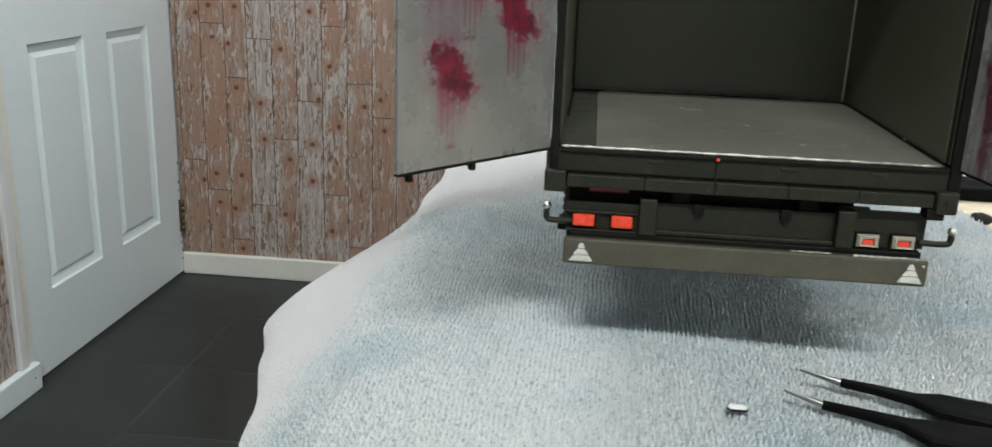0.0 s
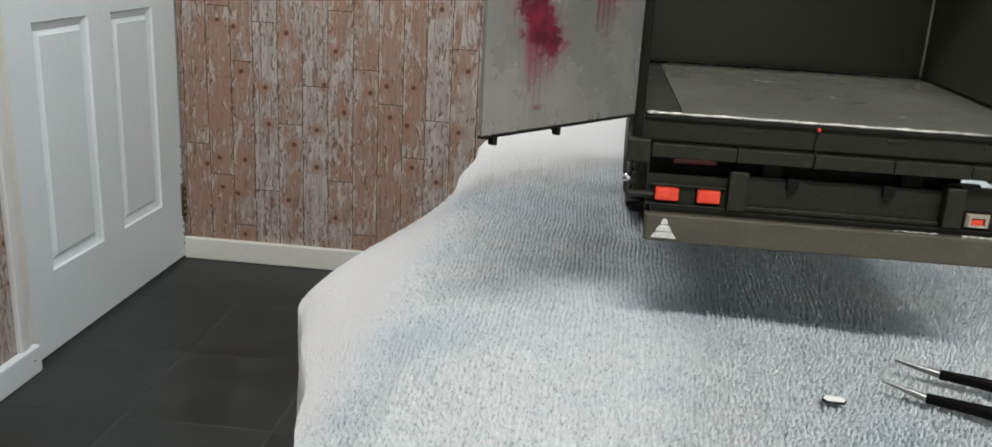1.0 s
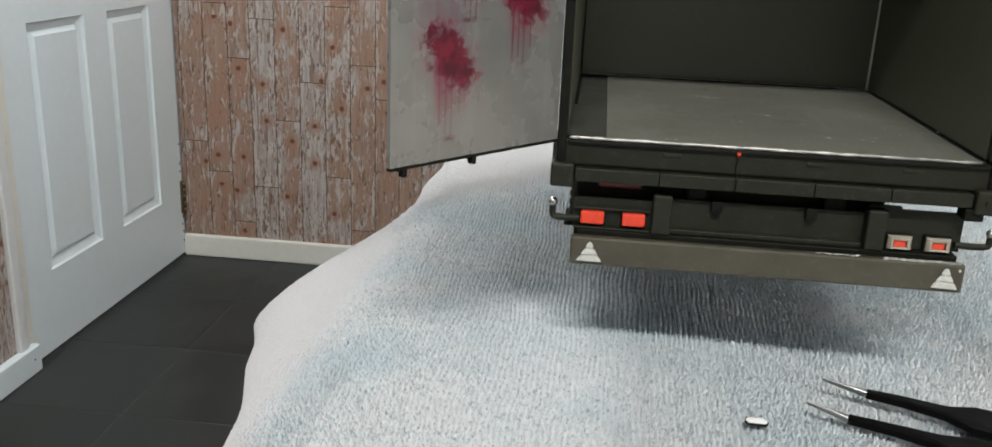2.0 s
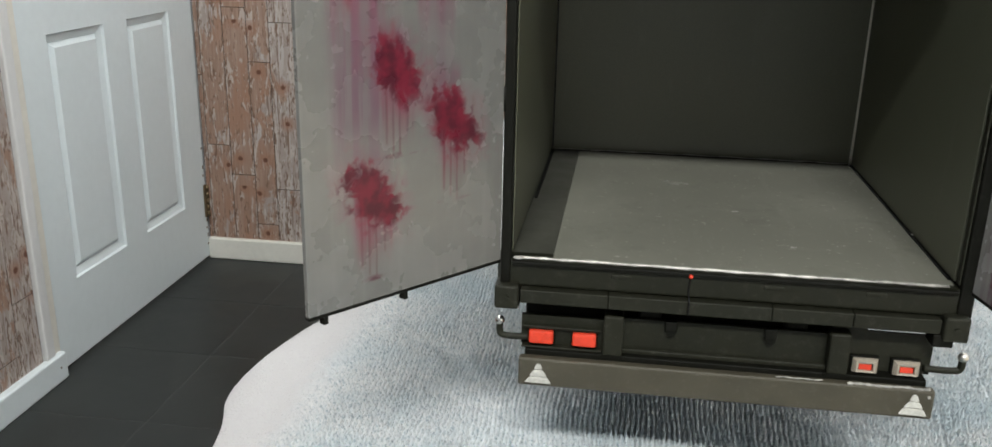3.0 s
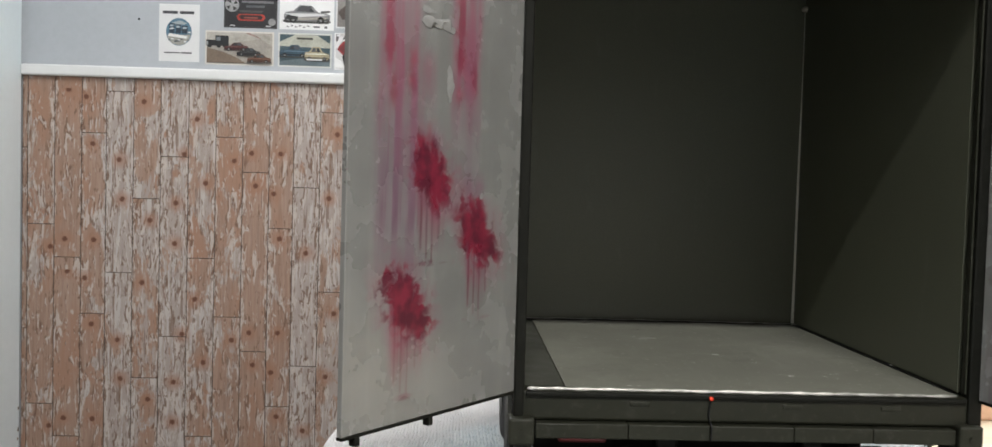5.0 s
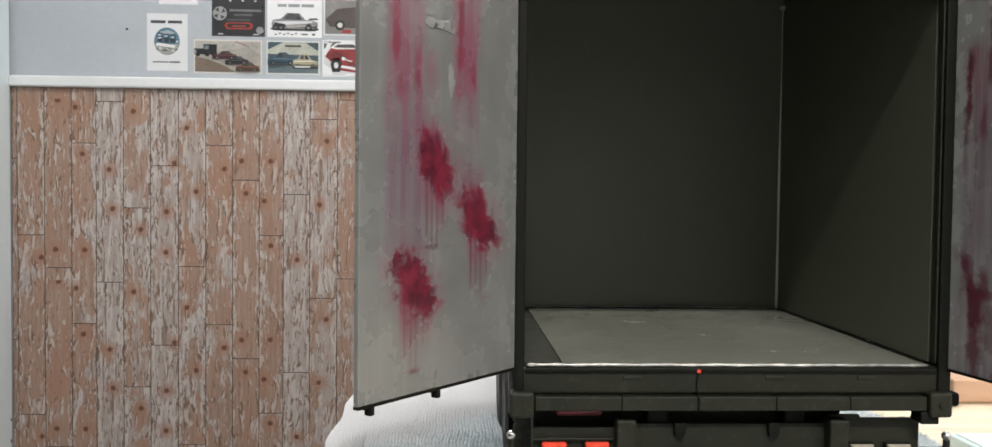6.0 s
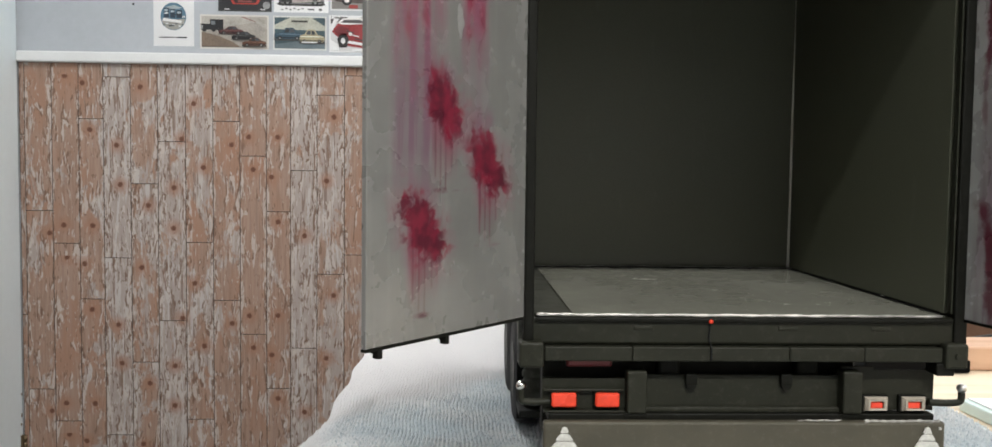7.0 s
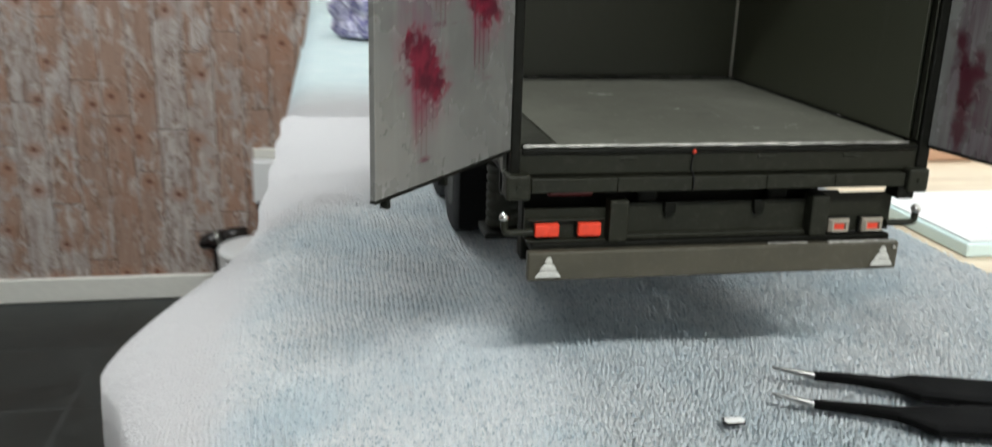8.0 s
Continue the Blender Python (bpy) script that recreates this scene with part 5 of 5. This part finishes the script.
for x0, x1, z in ((-0.396, -0.372, 1.389), (-0.352, -0.312, 1.391), (-0.340, -0.300, 1.302)):
    part("printed_reflection", flat([(x0, z - 0.004), (x1, z - 0.002), (x1 - 0.004, z + 0.003), (x0 + 0.004, z + 0.001)], 6), ink(0.76, 0.76, 0.77), c)
part("printed_glare", flat([(-0.398, 1.300), (-0.372, 1.300), (-0.378, 1.318), (-0.398, 1.330)], 6), ink(0.78, 0.78, 0.78), c)
part("printed_glare", flat([(-0.384, 1.392), (-0.370, 1.392), (-0.392, 1.350), (-0.396, 1.360)], 6), ink(0.76, 0.75, 0.75), c)
part("printed_backdrop", flat([(-0.396, 1.372), (-0.372, 1.3775), (-0.330, 1.3842), (-0.276, 1.373), (-0.276, 1.391), (-0.396, 1.391)], 2), ink(0.16, 0.15, 0.15), c)
part("printed_lamp", flat(disc(-0.342, 1.345, 0.005), 4), ink(0.75, 0.74, 0.72), c)
part("printed_bumper", flat([(-0.350, 1.320), (-0.300, 1.312), (-0.296, 1.318), (-0.346, 1.327)], 5), ink(0.70, 0.70, 0.70), c)

c = card("dark photo card with a round emblem and a red car front", -0.700, -0.556, 1.4005, 1.505, (0.035, 0.035, 0.038), (0.06, 0.06, 0.06))
part("emblem", flat(disc(-0.678, 1.462, 0.019), 2), ink(0.42, 0.42, 0.42), c)
part("printed_grille", flat([(-0.666, 1.430), (-0.660, 1.420), (-0.594, 1.420), (-0.588, 1.430), (-0.594, 1.438), (-0.660, 1.438)], 2), ink(0.55, 0.06, 0.04), c)
part("printed_grille", flat([(-0.660, 1.430), (-0.654, 1.4235), (-0.600, 1.4235), (-0.594, 1.430), (-0.600, 1.4355), (-0.654, 1.4355)], 3), ink(0.05, 0.02, 0.02), c)
part("printed_grille", flat(rect(-0.646, -0.608, 1.4265, 1.4300), 4), ink(0.33, 0.10, 0.08), c)
part("printed_glow", flat([(-0.655, 1.4425), (-0.600, 1.4425), (-0.592, 1.448), (-0.662, 1.448)], 2), ink(0.09, 0.085, 0.085), c)
part("printed_bar", flat(rect(-0.652, -0.566, 1.468, 1.474), 2), ink(0.24, 0.24, 0.25), c)
part("printed_bar", flat(rect(-0.640, -0.590, 1.456, 1.462), 2), ink(0.13, 0.14, 0.15), c)
for x in (-0.650, -0.616, -0.582):
    part("printed_spotlight", flat(disc(x, 1.497, 0.0035, 0.6, 10), 2), ink(0.55, 0.55, 0.56), c)
for k in range(4):
    part("emblem_stroke", flat([(-0.678 + 0.004 * math.cos(1.57 * k + a), 1.462 + 0.004 * math.sin(1.57 * k + a)) if i == 0 else (-0.678 + 0.0165 * math.cos(1.57 * k + a), 1.462 + 0.0165 * math.sin(1.57 * k + a)) for i, a in ((0, 0.5), (1, 0.25), (1, 0.95))], 3), ink(0.06, 0.06, 0.06), c)
part("printed_flower", flat(disc(-0.570, 1.418, 0.010), 2), ink(0.36, 0.36, 0.36), c)
for x in (-0.676, -0.580):
    part("printed_glint", flat(rect(x - 0.007, x + 0.007, 1.405, 1.408), 2), ink(0.55, 0.55, 0.55), c)

c = card("white card with a drawn grey muscle car and lettering bars", -0.550, -0.402, 1.4005, 1.505, (0.78, 0.78, 0.78))
printed_car(c, -0.538, 1.420, 0.125, 0.047, (0.30, 0.30, 0.31), 1, True)
part("printed_car", flat([(-0.535, 1.437), (-0.505, 1.444), (-0.430, 1.446), (-0.425, 1.440), (-0.500, 1.434)], 4), ink(0.62, 0.62, 0.62), c)
part("printed_flank", flat([(-0.500, 1.426), (-0.425, 1.430), (-0.418, 1.436), (-0.500, 1.433)], 4), ink(0.50, 0.47, 0.42), c)
part("printed_fin", flat([(-0.438, 1.447), (-0.412, 1.449), (-0.414, 1.453), (-0.436, 1.452)], 7), ink(0.07, 0.07, 0.07), c)
part("printed_grille", flat([(-0.532, 1.430), (-0.500, 1.427), (-0.500, 1.436), (-0.530, 1.440)], 7), ink(0.05, 0.05, 0.05), c)
part("printed_glass", flat([(-0.506, 1.449), (-0.470, 1.450), (-0.462, 1.464), (-0.490, 1.465)], 7), ink(0.10, 0.10, 0.105), c)
for a, b in ((-0.522, -0.498), (-0.493, -0.462), (-0.457, -0.424)):
    part("lettering_bar", flat(rect(a, b, 1.483, 1.491), 1), ink(0.40, 0.40, 0.42), c)
for k in range(6):
    part("checker", flat(rect(-0.530 + 0.011 * k, -0.524 + 0.011 * k, 1.4065 + 0.003 * (k % 2), 1.4095 + 0.003 * (k % 2)), 1), ink(0.10, 0.10, 0.10), c)
part("lettering_bar", flat(rect(-0.458, -0.440, 1.407, 1.411), 1), ink(0.15, 0.15, 0.15), c)
part("lettering_bar", flat(rect(-0.428, -0.420, 1.406, 1.412), 1), ink(0.15, 0.15, 0.15), c)

c = card("glossy photo card of a dark car wheel on pale ground", -0.397, -0.272, 1.408, 1.510, (0.30, 0.28, 0.26), (0.66, 0.66, 0.66))
part("printed_body", flat([(-0.392, 1.452), (-0.360, 1.480), (-0.277, 1.490), (-0.277, 1.430), (-0.320, 1.428), (-0.380, 1.432)], 2), ink(0.10, 0.075, 0.065), c)
part("printed_wheel", flat(disc(-0.352, 1.436, 0.014), 3), ink(0.03, 0.03, 0.03), c)
part("printed_hub", flat(disc(-0.352, 1.436, 0.007), 4), ink(0.60, 0.58, 0.55), c)
part("printed_badge", flat(rect(-0.346, -0.322, 1.414, 1.424), 3), ink(0.45, 0.06, 0.05), c)

solid("wall_pin", ball((-0.9275, FACE - 0.001, 1.415), 0.003, (1, 0.6, 1), 2), M_BLACK, "small dark pin in the grey wall", "pin")


# ---------------------------------------------------------------- things by the back wall
def build_socket():
    s = thing("wall_socket", (-0.19, NY, 0.275), "white double socket box on the papered wall", "socket")
    part("back_box", box(-0.266, -0.110, NY - 0.034, NY - 0.002, 0.275, 0.397, 0.004), M_WHITE, s)
    part("face_plate", box(-0.262, -0.114, NY - 0.040, NY - 0.0345, 0.279, 0.393, 0.003), M_WHITE, s)
    part("plug", box(-0.255, -0.205, NY - 0.075, NY - 0.0405, 0.262, 0.285, 0.005), M_BLACK, s)
    part("conduit", box(-0.262, -0.112, NY - 0.020, NY - 0.002, 0.3985, 0.425, 0.003), M_TRIM, s)
    part("cable", tube(arc([(-0.235, NY - 0.058, 0.264), (-0.238, NY - 0.060, 0.235), (-0.250, NY - 0.055, 0.205), (-0.262, NY - 0.05, 0.185), (-0.20, NY - 0.06, 0.12), (-0.15, NY - 0.06, 0.02)]), 0.006, 10), M_WHITE, s)


build_socket()


def build_tub():
    t = thing("white_tub", (-0.252, 2.44, 0.0), "white plastic tub with a rounded lid standing on the tiles", "tub")
    part("body", lathe([(0.082, 0.0), (0.088, 0.004), (0.098, 0.175), (0.098, 0.182)], (-0.252, 2.44, 0.0), "z", 40), M_WHITE, t)
    part("lid", lathe([(0.0985, 0.1825), (0.1005, 0.185), (0.1005, 0.194), (0.096, 0.201), (0.078, 0.205), (0.01, 0.206)], (-0.252, 2.44, 0.0), "z", 40), M_RAIL, t)


def build_hose():
    h = thing("dark_hose", (-0.365, 2.55, 0.0), "glossy black hose end with a pale ring by the wall", "hose")
    m = coated("glossy_black_plastic", (0.012, 0.008, 0.007), 0.16, 200, 0.3, 0.1)
    part("nozzle", tube([(-0.408, 2.575, 0.170), (-0.403, 2.572, 0.171), (-0.385, 2.567, 0.178), (-0.362, 2.560, 0.187)], [0.014, 0.020, 0.023, 0.0215], 18), m, h)
    part("ring", tube([(-0.3615, 2.560, 0.1872), (-0.3545, 2.558, 0.189)], 0.0235, 20), M_STEEL, h, "bright metal ring")
    part("elbow", tube([(-0.354, 2.558, 0.189), (-0.325, 2.560, 0.194), (-0.285, 2.566, 0.197)], [0.0215, 0.0225, 0.019], 18), m, h)
    part("standpipe", tube([(-0.366, 2.571, 0.0), (-0.366, 2.571, 0.10), (-0.366, 2.568, 0.180)], 0.0125, 14), m, h)


build_tub()
build_hose()


# ---------------------------------------------------------------- ceiling lamps
M_GLOW = bpy.data.materials.new("lamp_glow")
M_GLOW.use_nodes = True
M_GLOW.node_tree.nodes["Principled BSDF"].inputs["Emission Color"].default_value = (1, 0.98, 0.95, 1)
M_GLOW.node_tree.nodes["Principled BSDF"].inputs["Emission Strength"].default_value = 4.0
lamp = thing("ceiling_fitting", (0.07, -1.28, TOP), "wide flat white ceiling lamp with a glowing diffuser", "ceiling lamp")
part("housing", box(-0.36, 0.50, -1.38, -1.18, 2.385, 2.399, 0.004), M_WHITE, lamp)
part("diffuser", box(-0.34, 0.48, -1.36, -1.20, 2.381, 2.3845), M_GLOW, lamp)
# Unseen panel fittings, built around the two added area lamps.
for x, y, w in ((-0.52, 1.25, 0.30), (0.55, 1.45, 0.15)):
    lamp = thing("added_ceiling_panel", (x, y, TOP), "unseen flat white ceiling panel, added to light the walls and bench", "ceiling lamp", "ceiling panels")
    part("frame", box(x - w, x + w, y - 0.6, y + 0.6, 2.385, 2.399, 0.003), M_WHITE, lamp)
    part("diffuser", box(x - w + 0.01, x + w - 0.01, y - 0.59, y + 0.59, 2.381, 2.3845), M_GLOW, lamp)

# ---------------------------------------------------------------- wallpaper boards and floor tiles
REPEAT = 0.493
EDGES = [WX + 0.001, -1.220, -1.148, -1.076, -1.010, -0.937, -0.864, -0.789, -0.715, -0.642, -0.570, -0.504, -0.432, -0.357]
JOINTS = [1.060, 0.853, 0.764, 1.104, 1.218, 0.929, 1.045, 0.769, 1.102, 1.008, 0.856, 0.970, 1.177]
WHITES = [0.36, 0.36, 0.12, 0.36, 0.88, 0.60, 0.88, 0.60, 0.36, 0.12, 0.36, 0.88, 0.60]


def board(parent, a, b, z0, z1, wall, white):
    g, h = 0.0011, 0.0011
    if wall == "north":
        bm = box(a + g, b - g, NY - 0.0012, NY - 0.0001, z0 + h, z1 - h)
    else:
        bm = box(WX + 0.0001, WX + 0.0012, a + g, b - g, z0 + h, z1 - h)
    part("plank", bm, PAPERS[white, "x" if wall == "north" else "y"], parent)


def boards(parent, edges, wall, first):
    for k, (a, b) in enumerate(zip(edges, edges[1:])):
        idx = (k + first) % 13
        joint = JOINTS[idx] + (0.0 if wall == "north" and k < 13 else 0.171)
        cuts = sorted(z for z in (joint + REPEAT * q for q in range(-4, 4)) if 0.08 < z < 1.245)
        cuts = [0.060] + cuts + [1.258]
        for z0, z1 in zip(cuts, cuts[1:]):
            board(parent, a, b, z0, z1, wall, WHITES[idx])


PITCH = 0.0724
boards(wall_north, EDGES + [EDGES[-1] + PITCH * k for k in range(1, 18) if EDGES[-1] + PITCH * k < EX - 0.001], "north", 0)
boards(wall_west, [1.757 - PITCH * k for k in range(16, -1, -1)], "west", 4)

T = 0.319
xs = [WX] + [x for x in (-0.945 + T * k for k in range(-2, 8)) if WX + 0.02 < x < EX - 0.02] + [EX]
ys = [SY] + [y for y in (1.655 + T * k for k in range(-14, 6)) if SY + 0.02 < y < NY - 0.02] + [NY]
for a, b in zip(xs, xs[1:]):
    for c0, c1 in zip(ys, ys[1:]):
        part("tile", box(a + 0.0018, b - 0.0018, c0 + 0.0018, c1 - 0.0018, -0.0009, 0.0002, 0.0004, 1), M_TILE, floor)
